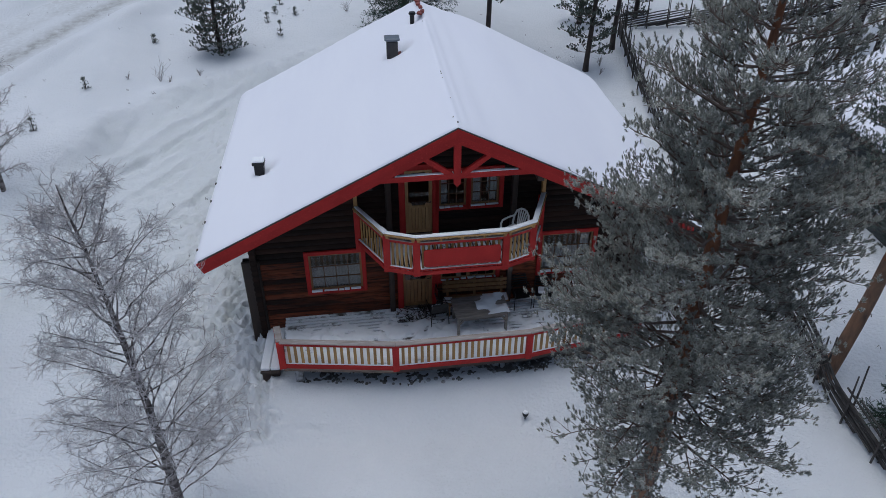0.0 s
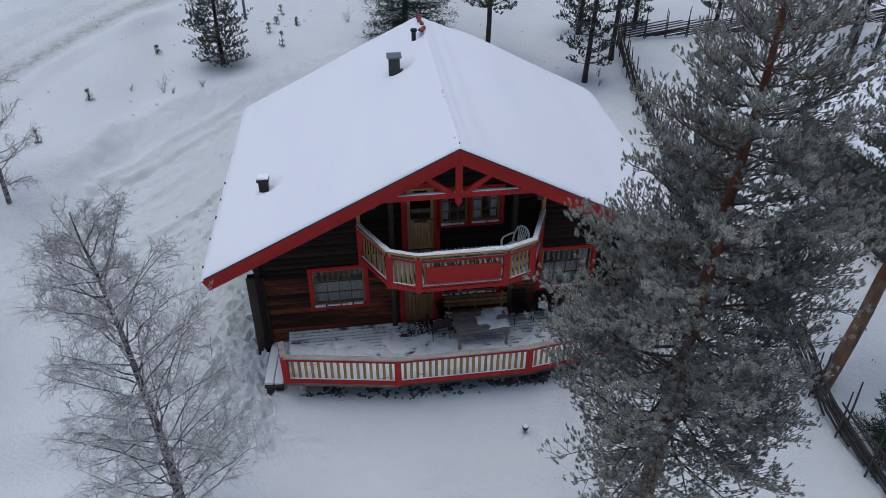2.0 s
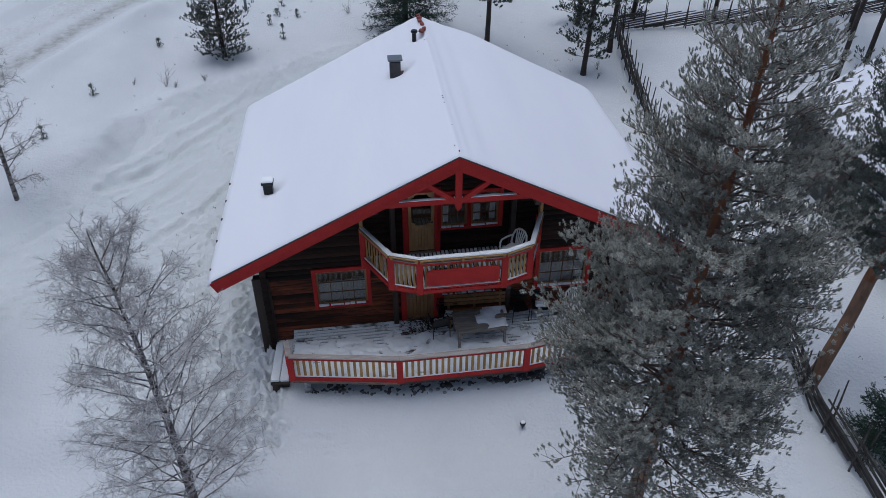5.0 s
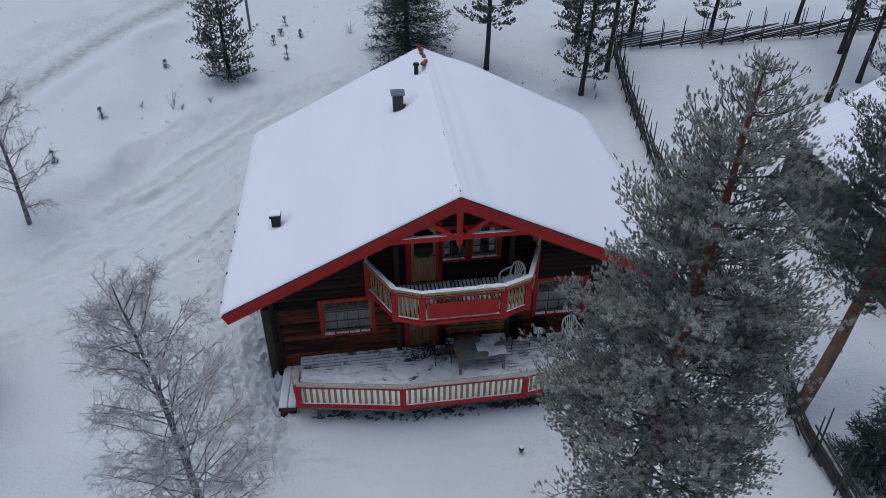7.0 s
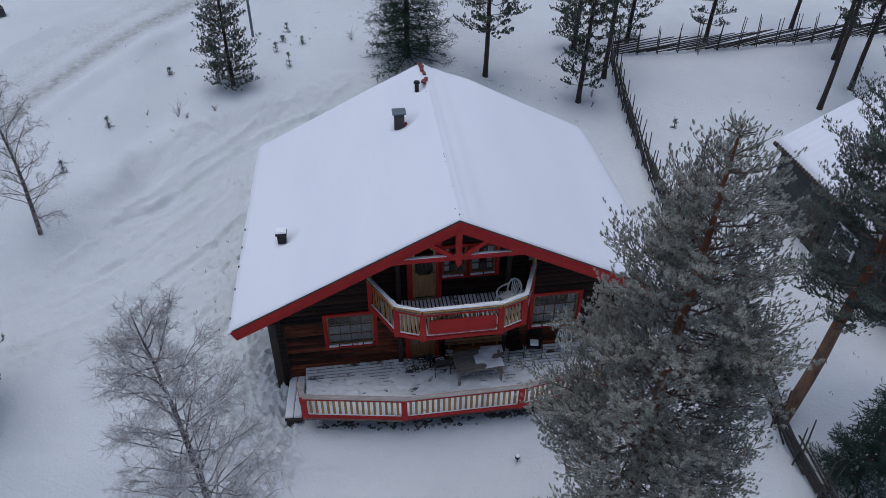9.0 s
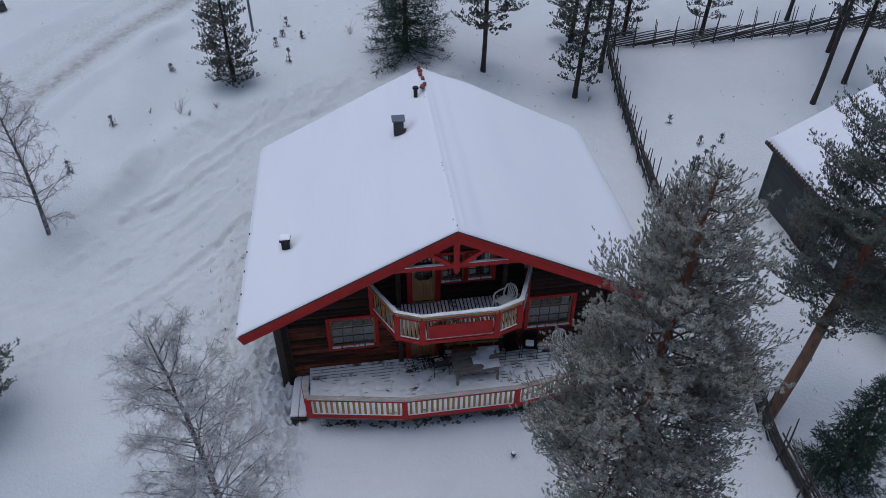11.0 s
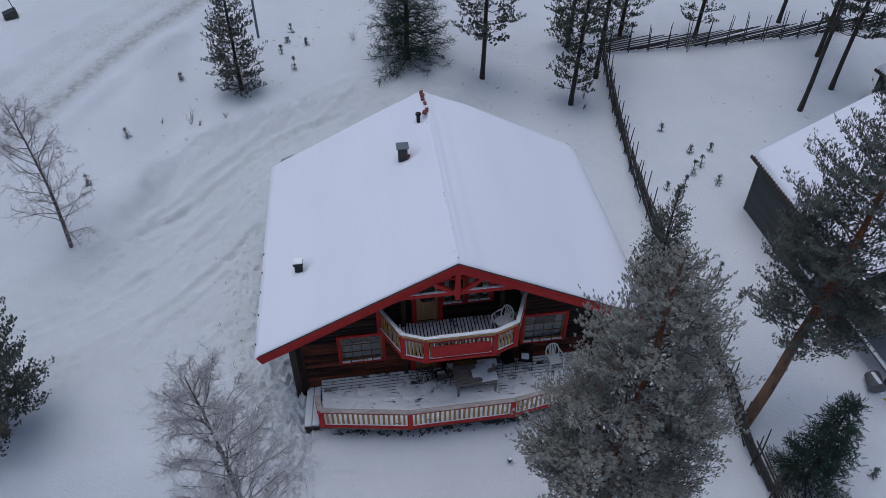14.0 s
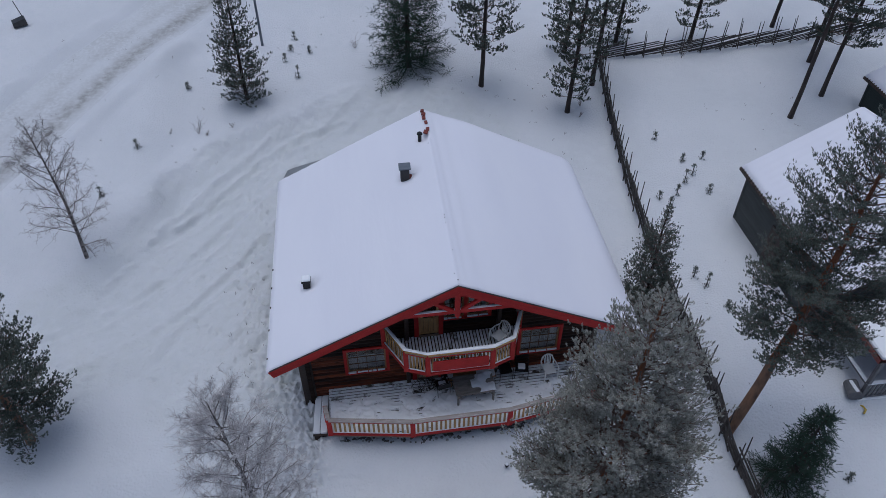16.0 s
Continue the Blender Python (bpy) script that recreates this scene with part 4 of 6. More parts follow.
def vents():
    x, y = -5.05, 1.98
    z = roof_plane(x)
    v = thing("roof_vent", "black square roof vent with a snow cap", "vent", at=pose(x, y, z))
    part("vent_body", Geo().box(-0.13, 0.13, -0.12, 0.12, -0.05, 0.42, chamfer=0.012), BLACK_METAL, v)
    part("vent_hood", Geo().box(-0.17, 0.17, -0.16, 0.16, 0.38, 0.46, chamfer=0.012), BLACK_METAL, v)
    part("vent_snow", Geo().box(-0.165, 0.165, -0.155, 0.155, 0.46, 0.53, chamfer=0.03), SNOW, v)
    x, y = -0.32, 7.36
    p = thing("vent_pipe", "dark round vent pipe with a flared cap", "pipe", at=pose(x, y, roof_plane(x)))
    part("pipe", Geo().tube([(0, 0, -0.1), (0, 0, 0.36)], 0.075, 14), BLACK_METAL, p)
    part("pipe_cap", Geo().tube([(0, 0, 0.34), (0, 0, 0.38), (0, 0, 0.44)], [0.08, 0.12, 0.10], 14), BLACK_METAL, p)
    # a few red ridge tiles show through the snow
    r = thing("ridge_tiles", "rust-red ridge tiles showing through the snow", "tiles", at=pose(0, 0, 0))
    rng = random.Random(8)
    for y, dx, s in ((7.55, -0.05, 1.0), (7.75, 0.04, 0.8), (8.25, 0.03, 0.7), (8.6, -0.02, 0.8), (8.9, 0.0, 0.9), (9.15, -0.03, 0.8)):
        m = pose(dx, y, RIDGE + 0.19, rng.uniform(-10, 10), rng.uniform(-15, 15), rng.uniform(-20, 20))
        part("ridge_tile", Geo().box(-0.09 * s, 0.09 * s, -0.13 * s, 0.13 * s, -0.05, 0.03, m, 0.02), RUST_RED, r)
    # small dark clips along the eave and the ridge
    k = thing("snow_clips", "small dark clips poking through the roof snow", "clips")
    for y in (-0.7, 0.6, 1.7, 2.7, 3.7):
        part("clip", Geo().box(-6.47, -6.43, y - 0.03, y + 0.03, EAVE - 0.06, EAVE + 0.10), DARK_TIMBER, k)
    for y in (-0.90, -0.62, 0.5, 1.9, 2.2, 2.35, 4.2, 5.9, 6.8):
        w, x = rng.uniform(0.012, 0.024), rng.uniform(-0.04, 0.05)
        part("clip", Geo().box(x - w, x + w, y - w, y + w * 1.4, RIDGE + 0.08, RIDGE + 0.155 + w * 0.5, chamfer=0.012), DARK_TIMBER, k)


front_wall()
side_walls()
roof()
truss()
window(*OPENINGS[0], 4, 3)
window(*OPENINGS[1], 4, 3)
window(*OPENINGS[3], 3, 3, 2)
window(*OPENINGS[5], 3, 3)
window(*OPENINGS[6], 3, 3)
door(*OPENINGS[2], 0.95, DOOR_WOOD)
door(*OPENINGS[4], 0.88, PINE_PALE)
curtains()
balcony()
roof_snow()
chimney()
vents()


# ---- terrace ----
RAIL = [(-4.66, -1.855), (-1.74, -2.35), (1.78, -2.35), (4.98, -1.825)]


def deck():
    d = thing("terrace_deck", "snow-dusted plank terrace in front of the cabin", "deck", at=FRONT)
    under = [(x * 0.99, y + 0.08) for x, y in RAIL]
    part("deck_frame", Geo().prism([(-4.60, WALL_Y)] + under + [(4.9, WALL_Y)], DECK_Z - 0.22, DECK_Z - 0.05), DARK_TIMBER, d)
    y = WALL_Y - 0.012
    while y > -2.35:
        mid = y - 0.06
        xs = []
        for (x0, y0), (x1, y1) in zip(RAIL, RAIL[1:]):
            if min(y0, y1) <= mid <= max(y0, y1) and y0 != y1:
                xs.append(x0 + (x1 - x0) * (mid - y0) / (y1 - y0))
        a = min(xs) if len(xs) > 0 and mid < -1.95 else -4.66
        b = max(xs) if len(xs) > 0 and mid < -1.72 else 5.0
        if b - a > 0.2:
            cuts = [a] + [c for c in (-1.55, 1.65) if a + 0.3 < c < b - 0.3] + [b]
            for c0, c1 in zip(cuts, cuts[1:]):
                o = part("plank", Geo().box(0, c1 - c0 - 0.006, -0.090, 0, DECK_Z - 0.045, DECK_Z, chamfer=0.008), DECK_WOOD, d)
                o.location = (c0, y, 0)
        y -= 0.132
    for (x0, y0), (x1, y1) in zip(RAIL, RAIL[1:]):
        part("edge_board", Geo().beam((x0, y0 + 0.05, DECK_Z - 0.16), (x1, y1 + 0.05, DECK_Z - 0.16), 0.035, 0.16), WORN_WOOD if x0 < -2 else DARK_TIMBER, d)
    for x in (-4.3, -1.7, 1.8, 4.6):
        part("pier", Geo().box(x - 0.1, x + 0.1, -1.75, -1.55, gz(x, -1.7) - 0.4, DECK_Z - 0.2), STONE, d)
    s = thing("terrace_step", "snow-covered wooden step beside the terrace", "step", at=pose(-4.98, -0.72, 0, 0, 0, -3))
    for i in range(2):
        part("tread", Geo().box(-0.26 + 0.26 * i, -0.02 + 0.26 * i, -0.9, 0.85, 0.12, 0.20 + 0.03, chamfer=0.02), SNOW, s)
        part("board", Geo().box(-0.27 + 0.26 * i, -0.01 + 0.26 * i, -0.95, 0.87, 0.05, 0.115, chamfer=0.008), DARK_TIMBER, s)
    for y in (-0.85, 0.6):
        part("bearer", Geo().box(-0.25, 0.22, y, y + 0.1, -0.5, 0.048), DARK_TIMBER, s)


def railing():
    r = thing("terrace_railing", "red-framed terrace railing with natural pine pickets", "railing", at=FRONT)
    top = 1.46
    runs = [((-4.76, -1.25), RAIL[0])] + list(zip(RAIL, RAIL[1:]))
    for i, ((x0, y0), (x1, y1)) in enumerate(runs):
        a, b = Vector((x0, y0, 0)), Vector((x1, y1, 0))
        d = (b - a).normalized()
        n = Vector((d.y, -d.x, 0))
        if n.dot(Vector((0, -1, 0)) if i else Vector((-1, 0, 0))) < 0:
            n = -n
        L = (b - a).length

        def at(s, z, o=0.0):
            return a + d * s + n * o + Vector((0, 0, z))
        part("bottom_rail", Geo().beam(at(0, 0.58, 0.01), at(L, 0.58, 0.01), 0.045, 0.13, chamfer=0.008), RED, r)
        part("upper_rail", Geo().beam(at(0, top - 0.13, 0.01), at(L, top - 0.13, 0.01), 0.045, 0.10, chamfer=0.008), RED, r)
        part("handrail", Geo().beam(at(0.001, top - 0.045 + 0.002 * (i % 2), 0.0), at(L - 0.001, top - 0.045 + 0.002 * (i % 2), 0.0), 0.17, 0.045, chamfer=0.01), FROST_WOOD, r)
        part("lower_rail_snow", Geo().beam(at(0.1, 0.66, -0.02), at(L - 0.1, 0.66, -0.02), 0.05, 0.03, chamfer=0.01), SNOW, r)
        if i == 0:
            k = 3
        else:
            k = int((L - 0.2) / 0.165)
        sp = (L - 0.22) / k
        me = Geo().beam((0, 0, 0.60), (0, 0, top - 0.10), 0.026, 0.075, up=tuple(d), chamfer=0.006).mesh("picket", PINE_WOOD)
        for j in range(k):
            o = part("picket", me, PINE_WOOD, r)
            o.location = at(0.11 + sp * (j + 0.5), 0, -0.03)
    for x, y in [(-4.76, -1.25)] + RAIL:
        part("post", Geo().box(x - 0.085, x + 0.085, y - 0.06, y + 0.05, 0.50, top - 0.068, chamfer=0.01), RED, r)


def deck_snow():
    """Uneven drifted snow over the outer part of the terrace, broken by footprints."""
    xs, ys = np.arange(-4.62, 4.95, 0.04), np.arange(-2.32, 0.06, 0.04)
    gx, gy = np.meshgrid(xs, ys)
    outer = np.interp(gx, [p[0] for p in RAIL], [p[1] for p in RAIL]) + 0.06
    side = np.clip((gx + 4.62) * 6, 0, 1)
    cover = 0.95 - 0.75 * step(-0.95, -0.15, gy) - 0.30 * step(-0.5, 1.5, gx) * step(-1.6, -0.9, gy) + 0.28 * step(-2.6, -4.2, gx) * step(-0.2, -0.8, gy)
    n = 0.55 * value_noise(gx * 2.3, gy * 4.2, 51) + 0.30 * value_noise(gx * 6.0, gy * 8.0, 52) + 0.15 * value_noise(gx * 14, gy * 14, 53)
    d = np.clip((n * 1.5 + cover - 1.28) * 0.16, 0, 0.07) * side
    rng = np.random.default_rng(12)
    for k in range(95):  # footprints, some down to the planks
        x, y, a = rng.uniform(-4.4, 3.2), rng.uniform(-1.55, -0.25), rng.normal() * 0.5 + (0 if k % 3 else 1.4)
        u, v = (gx - x) * math.cos(a) + (gy - y) * math.sin(a), -(gx - x) * math.sin(a) + (gy - y) * math.cos(a)
        r = np.sqrt((u / 0.15) ** 2 + (v / 0.065) ** 2)
        d = d - rng.uniform(0.04, 0.12) / (1 + np.exp(np.minimum((r - 1) * 6, 50))) + 0.012 * np.exp(-((r - 1.5) / 0.4) ** 2) * (d > 0.02)
    d = np.clip(d, 0, 0.12)
    d = np.where(gy < outer, 0, d)
    z = DECK_Z + 0.002 + d + (0.03 * (value_noise(gx * 3.1, gy * 3.1, 54) - 0.5) + 0.03 * (value_noise(gx * 7.5, gy * 7.5, 55) - 0.5)) * np.clip(d * 25, 0, 1)
    i = np.arange(gx.size).reshape(gx.shape)
    q = np.stack([i[:-1, :-1], i[:-1, 1:], i[1:, 1:], i[1:, :-1]], -1).reshape(-1, 4)
    keep = d.ravel()[q].max(1) > 0.004
    me = array_mesh("terrace_snow", np.stack([gx, gy, z], -1).reshape(-1, 3), q[keep], SNOW, smooth=True)
    tagged(front(new("terrace_snow", me)), "drifted and trodden snow on the terrace planks", "snow", kind="stuff")


def earth():
    """Bare wet earth and gravel in the shelter of the terrace edge."""
    xs, off = np.arange(-4.3, 5.0, 0.03), np.arange(-0.14, 0.66, 0.03)
    gx, go = np.meshgrid(xs, off)
    gy = np.interp(gx, [p[0] for p in RAIL], [p[1] for p in RAIL]) + SKEW * gx + go
    n = 0.45 * value_noise(gx * 2.6, gy * 5.0, 61) + 0.3 * value_noise(gx * 8, gy * 8, 62) + 0.35 * value_noise(gx * 17, gy * 17, 64)
    d = n + 0.34 * step(-0.14, 0.42, go) - 0.76 + 0.06 * step(-1, 3, gx)
    z = ground_z(gx, gy) - 0.02 + 0.05 * np.clip(d * 3, 0, 1) + 0.02 * (value_noise(gx * 12, gy * 12, 63) - 0.5)
    i = np.arange(gx.size).reshape(gx.shape)
    q = np.stack([i[:-1, :-1], i[:-1, 1:], i[1:, 1:], i[1:, :-1]], -1).reshape(-1, 4)
    keep = d.ravel()[q].min(1) > 0.0
    me = array_mesh("bare_earth", np.stack([gx, gy, z], -1).reshape(-1, 3), q[keep], BARE_EARTH, smooth=True)
    tagged(new("bare_earth", me), "bare dark earth and gravel below the terrace edge", "earth", kind="stuff")


deck()
deck_snow()
railing()
earth()


# ---- trees ----
def tuft_shape(n, length, needle, width, rng):
    """A bottle-brush shoot along z: needles as thin triangles; and how far out each vertex is."""
    vs, val = [], []
    for i in range(n):
        h = length * (i + 0.5) / n
        a = i * 2.4 + rng.uniform(-0.3, 0.3)
        lean = 1.35 - 1.0 * (i / n) + rng.uniform(-0.15, 0.15)
        d = np.array([math.cos(a) * math.sin(lean), math.sin(a) * math.sin(lean), math.cos(lean)])
        s = np.array([-math.sin(a), math.cos(a), 0.0]) * width / 2
        b = np.array([0, 0, h])
        tip = b + d * needle * rng.uniform(0.8, 1.15)
        vs += [b - s, b + s, tip + s * 0.4]
        val += [0.2, 0.2, 1.0]
    return np.array(vs), np.array(val)


def place_tufts(pos, axis, size, shape, values, rime, rng):
    """Copies of a shoot at many places at once."""
    pos, axis, size = np.asarray(pos, float), np.asarray(axis, float), np.asarray(size, float)
    axis = axis / np.linalg.norm(axis, axis=1)[:, None]
    ref = rng.normal(size=axis.shape)
    u = np.cross(axis, ref)
    u /= np.linalg.norm(u, axis=1)[:, None]
    w = np.cross(axis, u)
    k = len(shape)
    v = (shape[None, :, 0, None] * u[:, None] + shape[None, :, 1, None] * w[:, None] + shape[None, :, 2, None] * axis[:, None]) * size[:, None, None] + pos[:, None]
    val = np.clip(values[None] * np.asarray(rime)[:, None], 0, 1.3)
    return v.reshape(-1, 3), np.arange(len(pos) * k).reshape(-1, 3), val.ravel()


def tubes(lines, radii, sides=3):
    """Many thin tubes at once: lines (n, k, 3), radii (n, k)."""
    lines, radii = np.asarray(lines, float), np.asarray(radii, float)
    n, k, _ = lines.shape
    d = np.gradient(lines, axis=1)
    d /= np.linalg.norm(d, axis=2)[..., None] + 1e-9
    ref = np.array([0.31, 0.77, 0.55])
    u = np.cross(d, ref)
    u /= np.linalg.norm(u, axis=2)[..., None] + 1e-9
    w = np.cross(d, u)
    ang = np.arange(sides) * 2 * math.pi / sides
    v = lines[:, :, None] + radii[:, :, None, None] * (np.cos(ang)[None, None, :, None] * u[:, :, None] + np.sin(ang)[None, None, :, None] * w[:, :, None])
    idx = np.arange(n * k * sides).reshape(n, k, sides)
    nx = np.roll(idx, -1, axis=2)
    q = np.stack([idx[:, :-1], nx[:, :-1], nx[:, 1:], idx[:, 1:]], -1).reshape(-1, 4)
    return v.reshape(-1, 3), q


def merged(pieces):
    vs, fs, k = [], [], 0
    for v, f in pieces:
        vs.append(v)
        fs.append(f + k)
        k += len(v)
    return np.concatenate(vs), np.concatenate(fs)


def trunk_line(height, lean, bend, rng, k=14):
    t = np.linspace(0, 1, k)
    wob = np.cumsum(rng.normal(size=(k, 2)) * 0.012 * height / 10, axis=0)
    wob[0] = 0
    return np.stack([lean[0] * t + bend[0] * np.sin(math.pi * t) + wob[:, 0], lean[1] * t + bend[1] * np.sin(math.pi * t) + wob[:, 1], height * t], -1)


def along(line, h):
    z = line[:, 2]
    return np.array([np.interp(h, z, line[:, 0]), np.interp(h, z, line[:, 1]), h])


def conifer(name, label, x, y, height, crown_from, radius, seed, kind="pine", needles=None, bark=None, lean=(0, 0), bend=(0, 0), whorls=20, per=6, tufts=5, size=1.0, trunk_r=0.16, rime=1.0, shape_n=22, red_from=None, sink=0.3, profile=None, group="", gap=0.0, droop=0.0, thin=0.022, inner=0.22, dense=1.0):
    """A pine or spruce: tapered trunk, whorls of limbs, side twigs and needle shoots."""
    rng = np.random.default_rng(seed)
    tree = thing(name, label, "tree", group, at=pose(x, y, gz(x, y) - sink))
    height = height + sink
    line = trunk_line(height, lean, bend, rng)
    tr = trunk_r * (1 - np.linspace(0, 1, len(line))) ** 0.8 + 0.012
    tr[0] *= 1.25
    lim_lines, lim_r, twig_lines, twig_r, pos, ax, sz, rm = [], [], [], [], [], [], [], []
    up = np.array([0, 0, 1.0])
    for wi in range(whorls):
        f = (wi + rng.uniform(-0.3, 0.3)) / max(1, whorls - 1)
        f = min(max(f, 0), 0.985)
        h = crown_from + (height - crown_from) * f
        if profile:
            R = radius * np.interp(f, profile[0], profile[1])
        elif kind == "spruce":
            R = radius * (1 - f) ** 0.85 + 0.12
        else:
            R = radius * (math.sin(math.pi * (0.18 + 0.80 * f ** 0.9))) ** 0.7 + 0.15
        a0 = rng.uniform(0, 6.28)
        for b in range(per):
            if rng.uniform() < max(gap, 0.5 * (1 - f / 0.16) if droop and f < 0.16 else 0):
                continue
            az = a0 + b * 2 * math.pi / per + rng.normal() * 0.3
            L = R * (rng.uniform(0.8, 0.99) if rng.uniform() < 0.7 else rng.uniform(0.4, 0.8))
            out = np.array([math.cos(az), math.sin(az), 0])
            start = along(line, h)
            t = np.linspace(0, 1, 6)[:, None]
            if kind == "spruce":
                curve = start + out * L * t + up * L * (-0.35 * t + 0.28 * t ** 2 + 0.35 * f * t)
            else:
                rise_ = 0.06 + 0.34 * f
                curve = start + out * L * t + up * L * (rise_ * t * 0.75 + 0.22 * t ** 2 - (0.12 + droop * max(0, 1 - f / 0.35)) * (1 - f) * t)
            curve = curve + np.cumsum(rng.normal(size=(6, 3)) * 0.032 * L, axis=0) * (t > 0)
            lim_lines.append(curve)
            r0 = min(0.011 + 0.009 * L, tr[0] * 0.5)
            lim_r.append(np.linspace(r0, 0.005, 6))
            if kind == "pine":  # flat sprays: side branches along the limb, twigs along those, a shoot on each
                if L < 0.35:
                    n_t = max(3, int(4 / size))
                    pos.extend(curve[2 + np.arange(n_t) % 4] + rng.normal(size=(n_t, 3)) * 0.03)
                    ax.extend(out * 0.4 + up + rng.normal(size=(n_t, 3)) * 0.3)
                    sz.extend(size * rng.uniform(0.8, 1.15, size=n_t))
                    rm.extend(rime * rng.uniform(0.7, 1.1, size=n_t))
                    continue
                sd = np.array([-out[1], out[0], 0])
                n_b = max(3, int((1 - inner) * L / (0.115 * size) * dense))
                for s in range(n_b + 1):
                    q = min(inner + (1.0 - inner) * (s + rng.uniform(0, 1)) / n_b, 1.0)
                    i0 = min(int(q * 5), 4)
                    p = curve[i0] + (curve[i0 + 1] - curve[i0]) * (q * 5 - i0)
                    lead = curve[i0 + 1] - curve[i0]
                    lead /= np.linalg.norm(lead)
                    side = (1 if s % 2 else -1) * rng.uniform(0.55, 1.25)
                    bd = lead + sd * side + up * rng.uniform(-0.15, 0.45)
                    bd /= np.linalg.norm(bd)
                    bl = (0.16 + 0.42 * L * (1.08 - q)) * rng.uniform(0.6, 1.15)
                    bl = min(bl, 1.0)
                    if s == n_b:
                        bd, bl = lead, 0.25
                    bend_ = up * rng.uniform(0.05, 0.3) * bl
                    twig_lines.append(np.array([p, p + bd * bl * 0.5 + bend_ * 0.3, p + bd * bl + bend_]))
                    twig_r.append(np.array([0.008, 0.006, 0.004]) * (0.6 + 0.4 * size))
                    n_t = max(2, int(tufts * bl / (0.14 * size)))
                    f2 = np.sort(rng.uniform(0.15, 1.0, size=n_t))[:, None]
                    f2[-1] = 1.0
                    base = p + bd * bl * f2 + bend_ * f2 ** 1.7
                    s2 = np.cross(bd, up)
                    td = bd * 0.7 + s2 * rng.normal(size=(n_t, 1)) * 0.8 + up * rng.uniform(0.0, 0.95, size=(n_t, 1))
                    td /= np.linalg.norm(td, axis=1)[:, None]
                    tl = rng.uniform(0.03, 0.20, size=(n_t, 1)) * (0.5 + 0.5 * size)
                    pp = base + td * tl
                    pp[1::2] = pp[0::2][:n_t // 2] + rng.normal(size=(n_t // 2, 3)) * 0.035
                    for g in range(0, n_t, 3 if size < 1 else 6):
                        twig_lines.append(np.array([base[g], base[g] * 0.5 + pp[g] * 0.5, pp[g]]))
                        twig_r.append(np.array([0.005, 0.004, 0.003]) * (0.6 + 0.4 * size))
                    pos.extend(pp)
                    ax.extend(td * 0.8 + up * 0.55 + rng.normal(size=(n_t, 3)) * 0.15)
                    sz.extend(size * rng.uniform(0.7, 1.2, size=n_t))
                    rm.extend(rime * rng.uniform(0.6, 1.1, size=n_t) * (0.65 + 0.4 * q))
                continue
            # side twigs of a spruce limb
            n_side = max(3, int(L / (0.095 * size)))
            for s in range(n_side):
                q = 0.22 + 0.78 * (s + rng.uniform(0, 1)) / n_side
                i0 = min(int(q * 5), 4)
                p = curve[i0] + (curve[i0 + 1] - curve[i0]) * (q * 5 - i0)
                along_d = curve[i0 + 1] - curve[i0]
                along_d /= np.linalg.norm(along_d)
                sd = np.cross(along_d, up)
                sd /= np.linalg.norm(sd) + 1e-9
                side = sd * (1 if s % 2 else -1)
                tl = (0.15 + 0.20 * L * (1.12 - q)) * rng.uniform(0.6, 1.2) * 0.8
                dirn = along_d * rng.uniform(0.5, 1.0) + side * rng.uniform(0.5, 1.1) + up * (rng.normal() * 0.28 - 0.16)
                dirn /= np.linalg.norm(dirn)
                tt = np.linspace(0, 1, 3)[:, None]
                twig_lines.append(p + dirn * tl * tt - up * 0.08 * tl * tt ** 2)
                twig_r.append(np.array([0.007, 0.005, 0.003]) * (0.7 + 0.3 * size))
                for g in range(tufts):
                    qq = 0.2 + 0.8 * (g + rng.uniform(0, 0.8)) / tufts
                    pos.append(p + dirn * tl * qq + rng.normal(size=3) * 0.065 * size)
                    ax.append(dirn + rng.normal(size=3) * 0.6 - up * 0.05)
                    sz.append(size * rng.uniform(0.75, 1.2))
                    rm.append(rime * rng.uniform(0.35, 1.25) * (0.6 + 0.5 * q))
    for g in range(24):
        p = along(line, height - rng.uniform(0, 0.10) * (height - crown_from)) + rng.normal(size=3) * 0.05
        pos.append(p)
        ax.append(up + rng.normal(size=3) * 0.4)
        sz.append(size)
        rm.append(rime)
    tv, tq = tubes([line], [tr], 12)
    if red_from is None:
        part("trunk", array_mesh("trunk", tv, tq, bark, smooth=True), None, tree)
    else:
        cut = int(len(line) * red_from)
        tv, tq = tubes([line[: cut + 1]], [tr[: cut + 1]], 14)
        part("trunk", array_mesh("trunk", tv, tq, bark, smooth=True), None, tree)
        tv, tq = tubes([line[cut:]], [tr[cut:]], 12)
        part("upper_trunk", array_mesh("upper_trunk", tv, tq, PINE_BARK_RED, smooth=True), None, tree, "orange flaky upper bark")
    bv, bq = merged([tubes(lim_lines, lim_r, 5)] + ([tubes(twig_lines, twig_r, 3)] if twig_lines else []))
    tagged(part("branchwork", array_mesh("branchwork", bv, bq, PINE_LIMB if kind == "pine" else DARK_BARK), None, tree), kind="stuff")
    prng = random.Random(seed)
    if kind == "spruce":
        shape, vals = tuft_shape(shape_n, 0.22, 0.055, 0.022, prng)
    else:
        shape, vals = tuft_shape(shape_n, 0.055, 0.046, thin, prng)
    v, f, val = place_tufts(pos, ax, sz, shape, vals, rm, rng)
    tagged(part("crown", array_mesh("crown", v, f, needles, val), None, tree), kind="stuff")
    return tree


